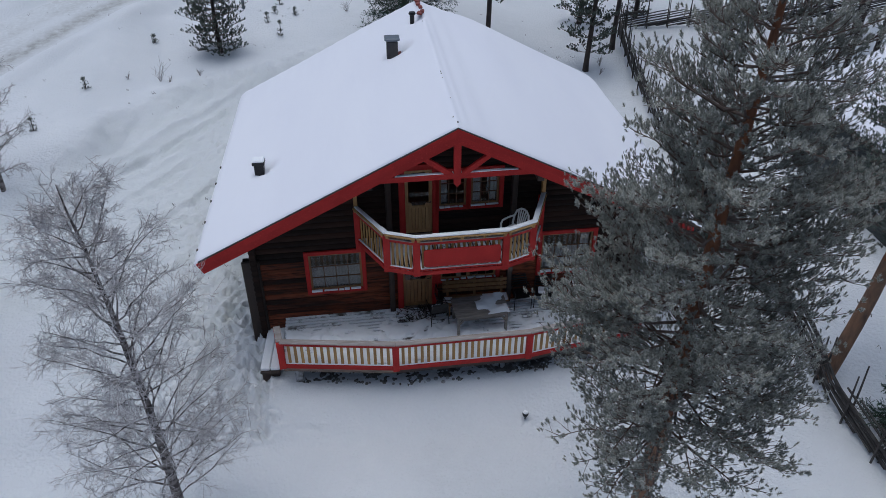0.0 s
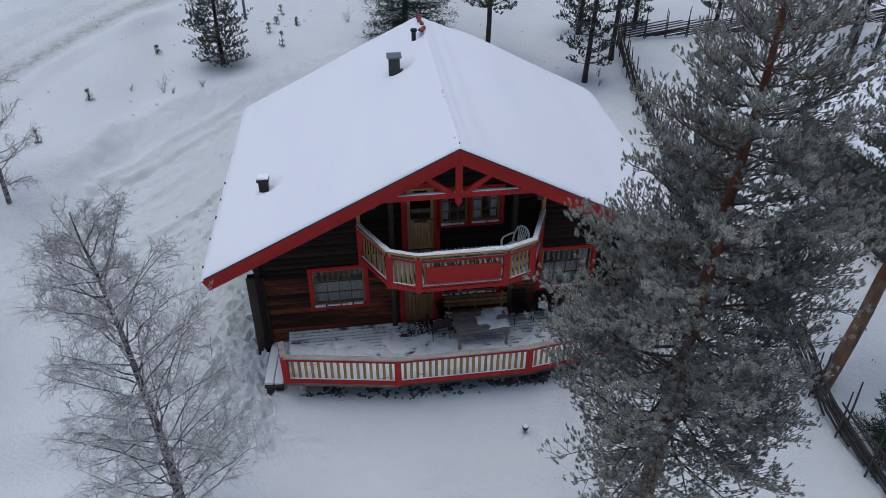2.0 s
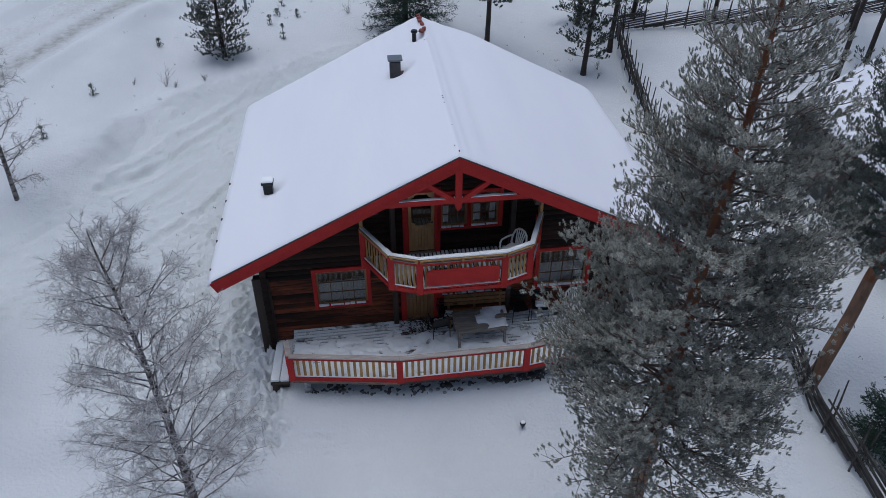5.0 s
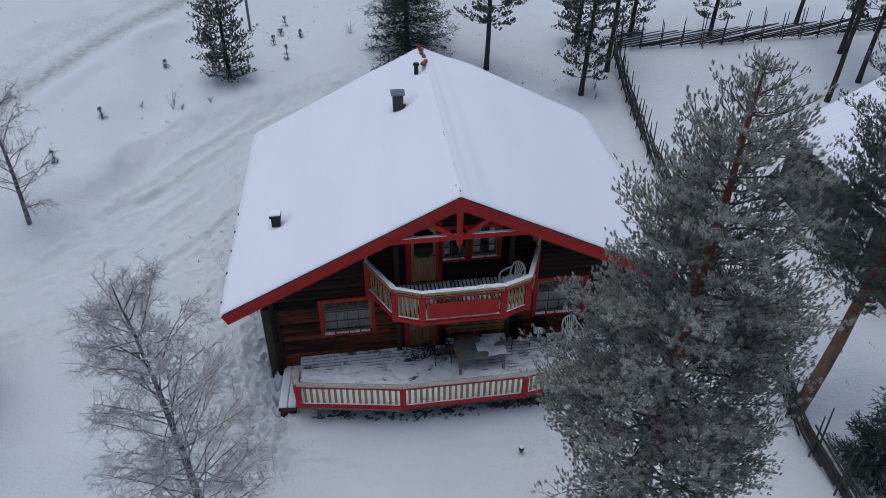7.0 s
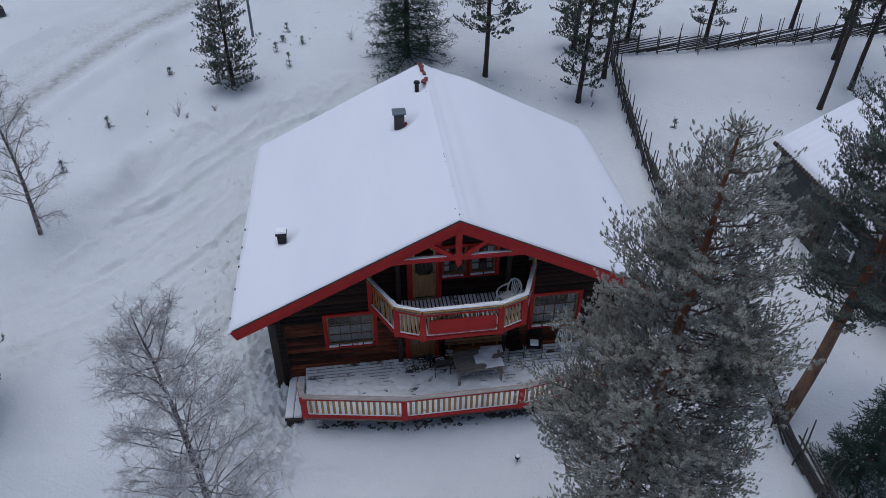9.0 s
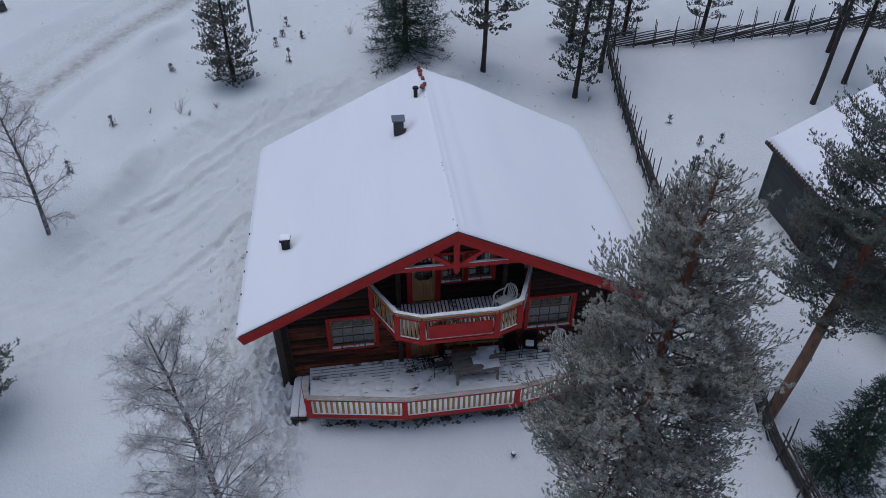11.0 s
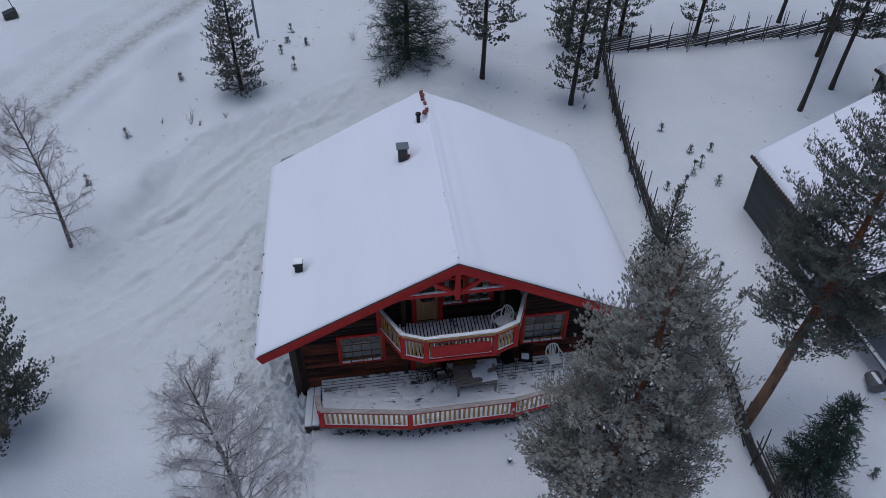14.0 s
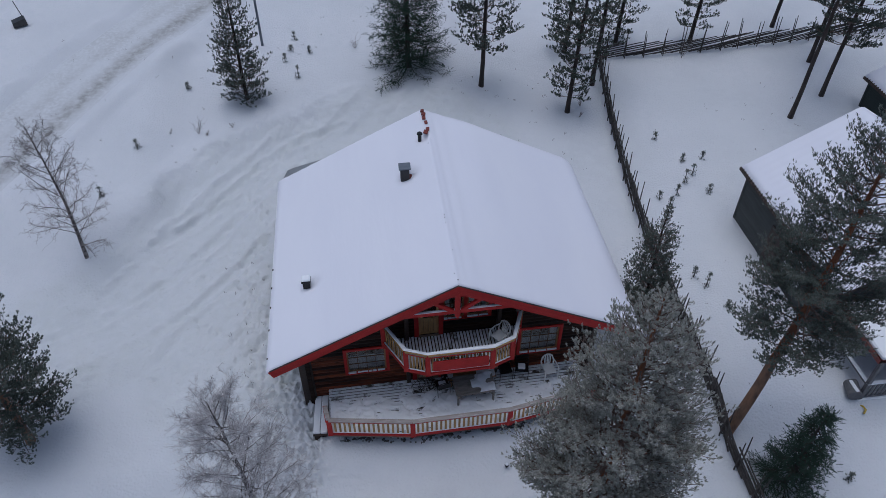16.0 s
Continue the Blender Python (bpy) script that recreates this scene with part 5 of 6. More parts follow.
def birch(name, label, x, y, height, radius, seed, twig_mat, mains=46, subs=9, twigs=8, fine=3, lean=(0, 0), trunk_r=0.12, from_f=0.22, scale=1.0):
    rng = np.random.default_rng(seed)
    tree = thing(name, label, "tree", at=pose(x, y, gz(x, y) - 0.3))
    line = trunk_line(height + 0.3, lean, (0.12, 0.05), rng, 16)
    tr = trunk_r * (1 - np.linspace(0, 1, 16)) ** 0.9 + 0.008
    tv, tq = tubes([line], [tr], 12)
    part("trunk", array_mesh("trunk", tv, tq, BIRCH_BARK, smooth=True), None, tree)
    up = np.array([0, 0, 1.0])

    def spray(p0, d0, L, k, droop, wander):
        t = np.linspace(0, 1, k)[:, None]
        return p0 + d0 * L * t + up * (droop * L) * t ** 2 + np.cumsum(rng.normal(size=(k, 3)) * wander * L, axis=0) * (t > 0)

    l1, r1, l2, r2, l3, r3, l4, r4 = [], [], [], [], [], [], [], []
    for m in range(mains):
        f = from_f + (0.97 - from_f) * (m + rng.uniform(0, 1)) / mains
        p0 = along(line, height * f)
        az = m * 2.4 + rng.normal() * 0.4
        el = rng.uniform(0.2, 0.65) + 0.40 * f
        d = np.array([math.cos(az) * math.cos(el), math.sin(az) * math.cos(el), math.sin(el)])
        L = radius * np.interp(f, [0.15, 0.3, 0.6, 0.85, 1.0], [1.25, 1.3, 1.05, 0.75, 0.35]) * rng.uniform(0.82, 1.06) / max(0.6, math.cos(el) + 0.25)
        c = spray(p0, d, L, 7, -0.06, 0.018)
        l1.append(c)
        r1.append(np.linspace(0.007 + 0.005 * L, 0.0032, 7) * scale)
        for s in range(subs):
            q = 0.2 + 0.8 * (s + rng.uniform(0, 1)) / subs
            i0 = min(int(q * 6), 5)
            p1 = c[i0] + (c[i0 + 1] - c[i0]) * (q * 6 - i0)
            dd = d + rng.normal(size=3) * 0.62
            dd /= np.linalg.norm(dd)
            L2 = L * rng.uniform(0.24, 0.44) * (1.2 - 0.6 * q)
            c2 = spray(p1, dd, L2, 5, -0.03, 0.05)
            l2.append(c2)
            r2.append(np.linspace(0.0055, 0.003, 5) * scale)
            for w in range(twigs):
                q2 = 0.1 + 0.9 * (w + rng.uniform(0, 1)) / twigs
                i1 = min(int(q2 * 4), 3)
                p2 = c2[i1] + (c2[i1 + 1] - c2[i1]) * (q2 * 4 - i1)
                d3 = dd + rng.normal(size=3) * 0.85
                d3 /= np.linalg.norm(d3)
                L3 = (0.13 + 0.24 * L2) * rng.uniform(0.6, 1.3)
                c3 = spray(p2, d3, L3, 4, -0.04, 0.07)
                l3.append(c3)
                r3.append(np.linspace(0.0036, 0.0022, 4) * scale)
                for e in range(fine):
                    p3 = c3[1 + e % 3]
                    d4 = d3 + rng.normal(size=3) * 0.9
                    d4 /= np.linalg.norm(d4)
                    l4.append(spray(p3, d4, rng.uniform(0.06, 0.15), 3, -0.1, 0.05))
                    r4.append(np.array([0.0028, 0.0024, 0.0018]) * scale)
    bv, bq = tubes(l1, r1, 5)
    tagged(part("branchwork", array_mesh("branchwork", bv, bq, RIME_BOUGH if twig_mat is RIME_TWIG else BARE_TWIG), None, tree), kind="stuff")
    bv, bq = merged([tubes(l2, r2, 3), tubes(l3, r3, 3), tubes(l4, r4, 3)])
    tagged(part("crown", array_mesh("crown", bv, bq, twig_mat), None, tree), kind="stuff")
    return tree


conifer("pine_tree", "tall pine with rime-grey needles and orange upper bark", 2.62, -7.9, 13.5, 4.5, 2.5, 1, needles=NEEDLE_RIME, bark=PINE_BARK, lean=(0.42, 0.05), whorls=38, per=7, tufts=3.7, dense=1.6, size=1.0, trunk_r=0.20, red_from=0.42, shape_n=17, thin=0.017, droop=0.25, inner=0.30, gap=0.08, profile=((0, 0.1, 0.35, 0.55, 0.75, 0.9, 1), (0.70, 0.90, 0.97, 0.76, 0.49, 0.27, 0.09)))
birch("birch_tree", "leafless birch covered in white rime", -6.68, -5.7, 9.0, 1.85, 2, RIME_TWIG, mains=80, subs=10, twigs=8, fine=2, lean=(-0.30, 0.0), from_f=0.16, scale=1.25)
conifer("pine_tree", "leaning pine with orange bark and dark rimed crown", 10.15, -2.9, 12.8, 4.9, 2.5, 3, needles=NEEDLE_PINE, bark=PINE_BARK, lean=(1.5, 0.5), bend=(0.3, 0.0), whorls=25, per=7, tufts=4.4, dense=1.6, size=1.1, trunk_r=0.20, red_from=0.3, rime=0.7, shape_n=10, thin=0.022, inner=0.3, gap=0.14, profile=((0, 0.15, 0.4, 0.65, 0.85, 1), (0.7, 1.0, 1.0, 0.8, 0.5, 0.18)))
conifer("young_pine", "young rimed pine between the cabin and the fence", 8.2, 2.0, 6.6, 0.8, 1.35, 4, needles=NEEDLE_PINE, bark=DARK_BARK, whorls=24, per=8, tufts=3.4, dense=1.4, size=1.05, trunk_r=0.08, shape_n=10, thin=0.024, rime=0.5, gap=0.03, profile=((0, 0.3, 1), (1.0, 0.85, 0.1)))
conifer("young_spruce", "small dark green spruce beside the pole fence", 11.3, -5.3, 4.4, 0.4, 1.35, 5, "spruce", NEEDLE_SPRUCE, DARK_BARK, whorls=17, per=7, tufts=4, size=1.0, trunk_r=0.07, shape_n=18, rime=0.9)
conifer("pine_tree", "dark pine standing in the open snow", -15.5, -0.5, 7.2, 1.0, 2.1, 6, needles=NEEDLE_PINE, bark=PINE_BARK, whorls=18, per=6, tufts=4.4, dense=1.5, size=1.25, trunk_r=0.15, shape_n=8, thin=0.028, rime=0.5)
birch("birch_tree", "thin leafless birch in the snow", -15.6, 9.05, 7.0, 1.75, 7, BARE_TWIG, mains=38, subs=7, twigs=6, fine=2, trunk_r=0.09, from_f=0.14, scale=1.25)
conifer("young_pine", "bushy young pine beside the driveway", -8.9, 20.3, 7.6, 0.5, 1.5, 8, needles=NEEDLE_PINE, bark=DARK_BARK, whorls=24, per=6, tufts=3.2, dense=1.6, size=1.4, trunk_r=0.10, shape_n=10, thin=0.028, rime=0.5, profile=((0, 0.25, 1), (0.9, 1.0, 0.1)))
conifer("spruce_tree", "large dense dark spruce behind the cabin", 0.5, 22.4, 12.0, 0.5, 2.6, 9, "spruce", NEEDLE_SPRUCE, DARK_BARK, whorls=34, per=9, tufts=4, size=1.25, trunk_r=0.16, shape_n=9, rime=0.3)
BACK = [  # x, y, height, crown from, radius, whorls
    (4.6, 20.5, 13, 2.8, 2.2, 13), (9.3, 18.1, 10, 1.3, 1.5, 15), (11.5, 20.7, 14, 4.0, 1.8, 11), (10.7, 24.5, 12, 0.9, 1.5, 16), (14.3, 25.2, 10, 0.5, 1.4, 15),
    (19.2, 24.8, 11, 1.4, 1.4, 13), (25.6, 26.2, 13, 4.5, 1.6, 9), (22.0, 16.1, 14, 6.5, 1.8, 9), (24.9, 18.0, 14, 3.4, 2.3, 13), (26.0, 21.7, 14, 4.2, 2.3, 12)]
for i, (x, y, h, c, r, w) in enumerate(BACK):
    conifer("pine_tree", "slender pine with a bare lower trunk in the snow", x, y, h, c, r, 20 + i, needles=NEEDLE_PINE, bark=DARK_BARK, lean=((0.5, 0.2) if i % 2 else (0.2, -0.3)), whorls=w, per=6, tufts=4.6, dense=1.7, size=1.65, trunk_r=0.13, shape_n=7, thin=0.036, rime=0.4, inner=0.3, group="pines behind the cabin", gap=0.12)


# ---- pole fence ----
def fence_x(y):
    return 9.95 + 0.03 * y + 0.0036 * y * y


def pole_fence(name, pts, seed):
    """Slanting split rails held between pairs of upright stakes."""
    rng = random.Random(seed)
    f = thing(name, "weathered split-rail fence with paired upright stakes", "fence")
    dist = [0.0]
    for a, b in zip(pts, pts[1:]):
        dist.append(dist[-1] + math.hypot(b[0] - a[0], b[1] - a[1]))

    def at(s, off=0.0):
        s = max(0.0, min(dist[-1], s))
        i = max(j for j in range(len(pts) - 1) if dist[j] <= s + 1e-9)
        q = (s - dist[i]) / (dist[i + 1] - dist[i])
        x, y = pts[i][0] + (pts[i + 1][0] - pts[i][0]) * q, pts[i][1] + (pts[i + 1][1] - pts[i][1]) * q
        dx, dy = pts[i + 1][0] - pts[i][0], pts[i + 1][1] - pts[i][1]
        L = math.hypot(dx, dy)
        return x - dy / L * off, y + dx / L * off

    s = 0.3
    while s < dist[-1]:
        for off in (-0.09, 0.09):
            x, y = at(s + rng.uniform(-0.06, 0.06), off)
            z = gz(x, y)
            h = rng.uniform(1.45, 2.0)
            tx, ty = rng.uniform(-0.12, 0.12), rng.uniform(-0.12, 0.12)
            part("stake", Geo().tube([(x, y, z - 0.3), (x + tx * 0.5, y + ty * 0.5, z + h * 0.6), (x + tx, y + ty, z + h)], [0.032, 0.028, 0.02], 6), GREY_POLE, f)
        x0, y0 = at(s, -0.11)
        x1, y1 = at(s, 0.11)
        z = gz(x0, y0)
        for k in (0.35, 0.75):
            part("withy", Geo().tube([(x0, y0, z + k), (x1, y1, z + k + 0.03)], 0.014, 5), GREY_POLE, f)
        s += rng.uniform(1.15, 1.4)
    s = -4.8
    while s < dist[-1]:
        L = rng.uniform(5.2, 6.6)
        a, b = max(s, 0.0), min(s + L, dist[-1])
        if b - a > 0.4:
            off = rng.uniform(-0.045, 0.045)
            lines = []
            for q in np.linspace(0, 1, 6):
                u = a + (b - a) * q
                x, y = at(u, off)
                h = 0.12 + 0.88 * (u - s) / L
                lines.append((x, y, gz(x, y) + h + rng.uniform(-0.015, 0.015)))
            part("rail", Geo().tube(lines, [0.036, 0.036, 0.034, 0.033, 0.03, 0.026], 6), GREY_POLE, f)
        s += rng.uniform(0.52, 0.66)
    return f


pole_fence("pole_fence", [(fence_x(y), y) for y in np.linspace(-11.0, 22.8, 18)], 1)
pole_fence("pole_fence", [(12.75, 23.4), (17.9, 23.5), (23.0, 23.8), (31.0, 24.6), (40.0, 26.0)], 2)


# ---- saplings and stubble ----
def sapling(x, y, h, seed, needles=NEEDLE_PINE, r=0.3):
    conifer("sapling", "small conifer sapling poking out of the snow", x, y, h, 0.1, r, seed, needles=needles, bark=DARK_BARK, whorls=3, per=4, tufts=1, size=0.9, trunk_r=0.012, shape_n=16, rime=1.0, sink=0.12, group="saplings in the snow", profile=((0, 1), (1.0, 0.25)))


def bare_shrub(x, y, h, seed):
    rng = np.random.default_rng(seed)
    s = thing("bare_shrub", "thin leafless twigs standing in the snow", "shrub", "bare shrubs", at=pose(x, y, gz(x, y) - 0.05))
    lines, radii = [], []
    for i in range(7):
        a = rng.uniform(0, 6.28)
        d = np.array([math.cos(a) * 0.35, math.sin(a) * 0.35, 1.0]) * h * rng.uniform(0.5, 1.0)
        t = np.linspace(0, 1, 5)[:, None]
        c = d * t + np.cumsum(rng.normal(size=(5, 3)) * 0.03 * h, axis=0) * (t > 0)
        lines.append(c)
        radii.append(np.linspace(0.009, 0.004, 5))
        for k in range(4):
            p = c[1 + k % 4]
            e = d * 0.35 + rng.normal(size=3) * 0.16 * h
            lines.append(p + e * t)
            radii.append(np.linspace(0.005, 0.003, 5))
    v, q = tubes(lines, radii, 4)
    part("branchwork", array_mesh("branchwork", v, q, BARE_TWIG), None, s)


for i, (x, y, h) in enumerate([(-14.2, 15.9, 0.42), (-15.4, 12.5, 0.5), (-12.3, 21.4, 0.35), (-6.05, 22.0, 0.75), (-6.85, 23.7, 0.45), (-6.3, 25.8, 0.45), (-5.4, 24.4, 0.35), (-6.5, 24.7, 0.3)]):
    sapling(x, y, h, 60 + i, r=0.22)
for i, (x, y, h) in enumerate([(13.5, 15.0, 0.4), (14.35, 13.0, 0.4), (15.5, 13.1, 0.4), (14.5, 11.9, 0.6), (13.85, 11.3, 0.8), (13.1, 10.4, 0.55), (12.1, 10.2, 0.4), (14.8, 10.4, 0.45), (12.05, 4.0, 0.75), (11.7, 4.6, 0.55), (12.5, 2.7, 0.25), (13.7, -5.4, 0.35), (12.5, 9.7, 0.4)]):
    sapling(x, y, h, 80 + i, r=0.2)
for i, (x, y, h) in enumerate([(-11.4, 17.5, 0.9), (-10.9, 17.2, 0.4), (-2.6, 24.6, 0.8), (10.2, 18.6, 0.6), (9.9, 17.6, 0.4), (18.0, 23.0, 1.5), (-12.8, 17.4, 0.35), (-6.75, 4.4, 0.35), (-9.6, 17.7, 0.35)]):
    bare_shrub(x, y, h, 100 + i)


def grass_tips():
    """Dry grass and heather tips that just break the snow."""
    rng = np.random.default_rng(77)
    lines, radii = [], []
    areas = [(-20, -9, 13, 27, 40), (-8, 8, 20, 30, 40), (3, 9.5, 12, 22, 35), (17, 24, 12, 20, 16), (11, 14, -4, 6, 14), (-9.5, -6.4, 1, 9, 26)]
    for x0, x1, y0, y1, n in areas:
        px, py = rng.uniform(x0, x1, n), rng.uniform(y0, y1, n)
        pz = ground_z(px, py)
        for x, y, z in zip(px, py, pz):
            for k in range(rng.integers(2, 6)):
                a = rng.uniform(0, 6.28)
                p = np.array([x + rng.normal() * 0.05, y + rng.normal() * 0.05, z - 0.02])
                d = np.array([math.cos(a) * 0.5, math.sin(a) * 0.5, 1.0]) * rng.uniform(0.04, 0.12)
                lines.append([p, p + d * 0.6, p + d])
                radii.append([0.009, 0.007, 0.004])
    v, q = tubes(lines, radii, 4)
    tagged(new("grass_tips", array_mesh("grass_tips", v, q, DARK_BARK)), "dry grass and heather tips breaking the snow", "grass", kind="stuff")


grass_tips()


# ---- furniture on the terrace and the balcony ----
def table():
    t = thing("garden_table", "weathered grey wooden garden table half covered with snow", "table", at=pose(0.73, -0.93, DECK_Z, 0, 0, 3))
    n = 7
    w = 0.88 / n
    me = Geo().box(-0.75, 0.75, 0.004, w - 0.004, 0.655, 0.685, chamfer=0.006).mesh("table_board", TABLE_WOOD)
    for i in range(n):
        o = part("table_board", me, TABLE_WOOD, t)
        o.location = (0, -0.44 + i * w, 0)
    part("apron", Geo().box(-0.70, 0.70, -0.40, -0.36, 0.57, 0.652), TABLE_WOOD, t)
    part("apron", Geo().box(-0.70, 0.70, 0.36, 0.40, 0.57, 0.652), TABLE_WOOD, t)
    for x in (-0.66, 0.66):
        for y in (-0.38, 0.38):
            part("leg", Geo().box(x - 0.035, x + 0.035, y - 0.04, y + 0.04, 0.0, 0.652, chamfer=0.006), TABLE_WOOD, t)
            part("brace", Geo().beam((x, y, 0.38), (x * 0.72, y, 0.6), 0.03, 0.05), TABLE_WOOD, t)
    part("stretcher", Geo().box(-0.62, 0.62, -0.03, 0.03, 0.20, 0.27), TABLE_WOOD, t)
    rng = np.random.default_rng(5)
    xs, ys = np.linspace(-0.12, 0.745, 40), np.linspace(-0.43, 0.43, 40)
    gx, gy = np.meshgrid(xs, ys)
    d = 0.055 * np.clip(2.6 * value_noise(gx * 3.6 + 4, gy * 3.6, 21) + 0.9 * (gx - 0.05) - 1.05 - 1.6 * np.clip(-gy - 0.25, 0, 1) - 1.2 * np.clip(np.abs(gy) - 0.4, 0, 1) * 6, 0, 1) * np.clip((0.745 - gx) * 12, 0, 1)
    d = d + 0.01 * (value_noise(gx * 12, gy * 12, 22) - 0.5) * (d > 0.01)
    i = np.arange(1600).reshape(40, 40)
    q = np.stack([i[:-1, :-1], i[:-1, 1:], i[1:, 1:], i[1:, :-1]], -1).reshape(-1, 4)
    keep = d.ravel()[q].max(1) > 0.004
    part("snow_patch", array_mesh("snow_patch", np.stack([gx, gy, 0.686 + d], -1).reshape(-1, 3), q[keep], SNOW, smooth=True), None, t, "patch of half-melted snow")


def bench():
    b = thing("garden_bench", "long slatted pine bench against the cabin wall", "bench", at=pose(0.72, -0.28, DECK_Z))
    for i in range(4):
        part("seat_slat", Geo().box(-0.92, 0.92, -0.25 + i * 0.105, -0.155 + i * 0.105, 0.42, 0.45, chamfer=0.006), DOOR_WOOD, b)
    for i in range(3):
        part("back_slat", Geo().box(-0.92, 0.92, 0.20 + i * 0.02, 0.23 + i * 0.02, 0.54 + i * 0.13, 0.65 + i * 0.13, chamfer=0.006), DOOR_WOOD, b)
    for x in (-0.78, 0.0, 0.78):
        part("leg", Geo().box(x - 0.03, x + 0.03, -0.22, -0.16, 0, 0.42), DOOR_WOOD, b)
        part("back_leg", Geo().beam((x, 0.17, 0.0), (x, 0.29, 0.95), 0.06, 0.05, up=(0, 1, 0)), DOOR_WOOD, b)
    part("seat_snow", Geo().box(0.2, 0.9, -0.22, 0.12, 0.45, 0.475, chamfer=0.012), SNOW, b)


def metal_chair(m, label, snow):
    """Stacking armchair: tube frame, mesh seat and slatted back."""
    c = thing("metal_armchair", label, "chair", "black chairs on the terrace", at=m)
    for x in (-0.25, 0.25):
        part("side_frame", Geo().tube([(x, -0.24, 0), (x, -0.25, 0.40), (x, -0.24, 0.62), (x, 0.0, 0.64), (x, 0.22, 0.62), (x, 0.27, 0.40), (x, 0.33, 0.0)], 0.013, 7), BLACK_METAL, c)
        part("back_tube", Geo().tube([(x * 0.92, 0.22, 0.42), (x * 0.92, 0.30, 0.72), (x * 0.75, 0.33, 0.86), (0, 0.335, 0.89)], 0.013, 7), BLACK_METAL, c)
    part("seat", Geo().box(-0.24, 0.24, -0.23, 0.23, 0.405, 0.425, chamfer=0.008), BLACK_METAL, c)
    for i in range(5):
        z = 0.50 + i * 0.075
        part("back_slat", Geo().beam((-0.22, 0.245 + 0.045 * i / 2, z), (0.22, 0.245 + 0.045 * i / 2, z), 0.014, 0.055), BLACK_METAL, c)
    if snow:
        part("seat_snow", Geo().box(-0.15, 0.13, -0.14, 0.12, 0.426, 0.426 + snow, chamfer=0.03), SNOW, c)
    return c


def plastic_chair(m, label):
    """Moulded monobloc armchair with a fan of slots in its back."""
    c = thing("plastic_chair", label, "chair", "white plastic chairs", at=m)
    part("seat", Geo().box(-0.22, 0.22, -0.23, 0.20, 0.41, 0.435, chamfer=0.01), WHITE_PLASTIC, c)
    arch = [(-0.24, 0.19, 0.42), (-0.25, 0.25, 0.62), (-0.20, 0.30, 0.80), (-0.10, 0.325, 0.88), (0, 0.33, 0.90), (0.10, 0.325, 0.88), (0.20, 0.30, 0.80), (0.25, 0.25, 0.62), (0.24, 0.19, 0.42)]
    part("back_frame", Geo().tube(arch, 0.028, 7), WHITE_PLASTIC, c)
    for k in range(5):
        x = -0.12 + 0.06 * k
        part("back_slat", Geo().beam((x * 0.75, 0.205, 0.43), (x * 1.25, 0.318, 0.86), 0.034, 0.014, up=(0, 1, 0)), WHITE_PLASTIC, c)
    for s in (-1, 1):
        part("arm", Geo().tube([(s * 0.25, 0.25, 0.64), (s * 0.285, 0.05, 0.645), (s * 0.285, -0.16, 0.64), (s * 0.26, -0.24, 0.58)], 0.026, 7), WHITE_PLASTIC, c)
        part("leg", Geo().tube([(s * 0.265, -0.24, 0.6), (s * 0.25, -0.24, 0.42), (s * 0.27, -0.28, 0.0)], [0.026, 0.03, 0.022], 7), WHITE_PLASTIC, c)
        part("leg", Geo().tube([(s * 0.24, 0.2, 0.43), (s * 0.25, 0.28, 0.0)], [0.03, 0.022], 7), WHITE_PLASTIC, c)
    return c


def twig_mat(x, y, z, r, seed, label):
    rng = np.random.default_rng(seed)
    c = thing("twig_mat", label, "mat", at=pose(x, y, z))
    lines, radii = [], []
    for i in range(95):
        a, d = rng.uniform(0, 6.28), r * math.sqrt(rng.uniform())
        b = rng.uniform(0, 6.28)
        p = np.array([math.cos(a) * d, math.sin(a) * d * 0.7, rng.uniform(0.01, 0.06)])
        e = np.array([math.cos(b), math.sin(b), rng.uniform(-0.1, 0.25)]) * rng.uniform(0.08, 0.22)
        lines.append([p, p + e * 0.5, p + e])
        radii.append([0.012, 0.01, 0.006])
    v, q = tubes(lines, radii, 4)
    tagged(part("twig_layer", array_mesh("twig_layer", v, q, DARK_BARK), None, c), kind="stuff")


table()
bench()
metal_chair(pose(-0.42, -0.62, DECK_Z, 0, 0, 190), "black metal armchair with snow on its seat", 0.05)
metal_chair(pose(2.05, -0.20, DECK_Z, 0, 0, 5), "black metal armchair pushed against the cabin wall", 0)
metal_chair(pose(2.70, -0.20, DECK_Z, 0, 0, -12), "black metal armchair with a heap of snow", 0.10)
metal_chair(pose(-0.10, -0.30, DECK_Z, 0, 0, 80), "black metal armchair tucked beside the table", 0.03)
plastic_chair(pose(3.72, -0.42, DECK_Z, 0, 0, 8), "white plastic garden chair on the snowy terrace")
plastic_chair(pose(1.62, -0.62, BALC_Z, 0, 0, -55), "white plastic garden chair on the balcony")
twig_mat(-1.0, -0.30, DECK_Z, 0.55, 1, "dark twigs scattered before the door")
twig_mat(-0.25, -0.95, BALC_Z, 0.40, 2, "dark twigs lying on the balcony floor")


def wall_lamp(x, z):
    c = thing("wall_lamp", "small pale wall lamp under the balcony", "lamp", at=pose(x, WALL_Y, z))
    part("bracket", Geo().box(-0.03, 0.03, -0.08, 0.0, -0.02, 0.05, chamfer=0.01), BLACK_METAL, c)
    part("shade", Geo().tube([(0, -0.09, -0.12), (0, -0.09, 0.02)], [0.055, 0.035], 10), WHITE_PAINT, c)


wall_lamp(1.95, 2.62)


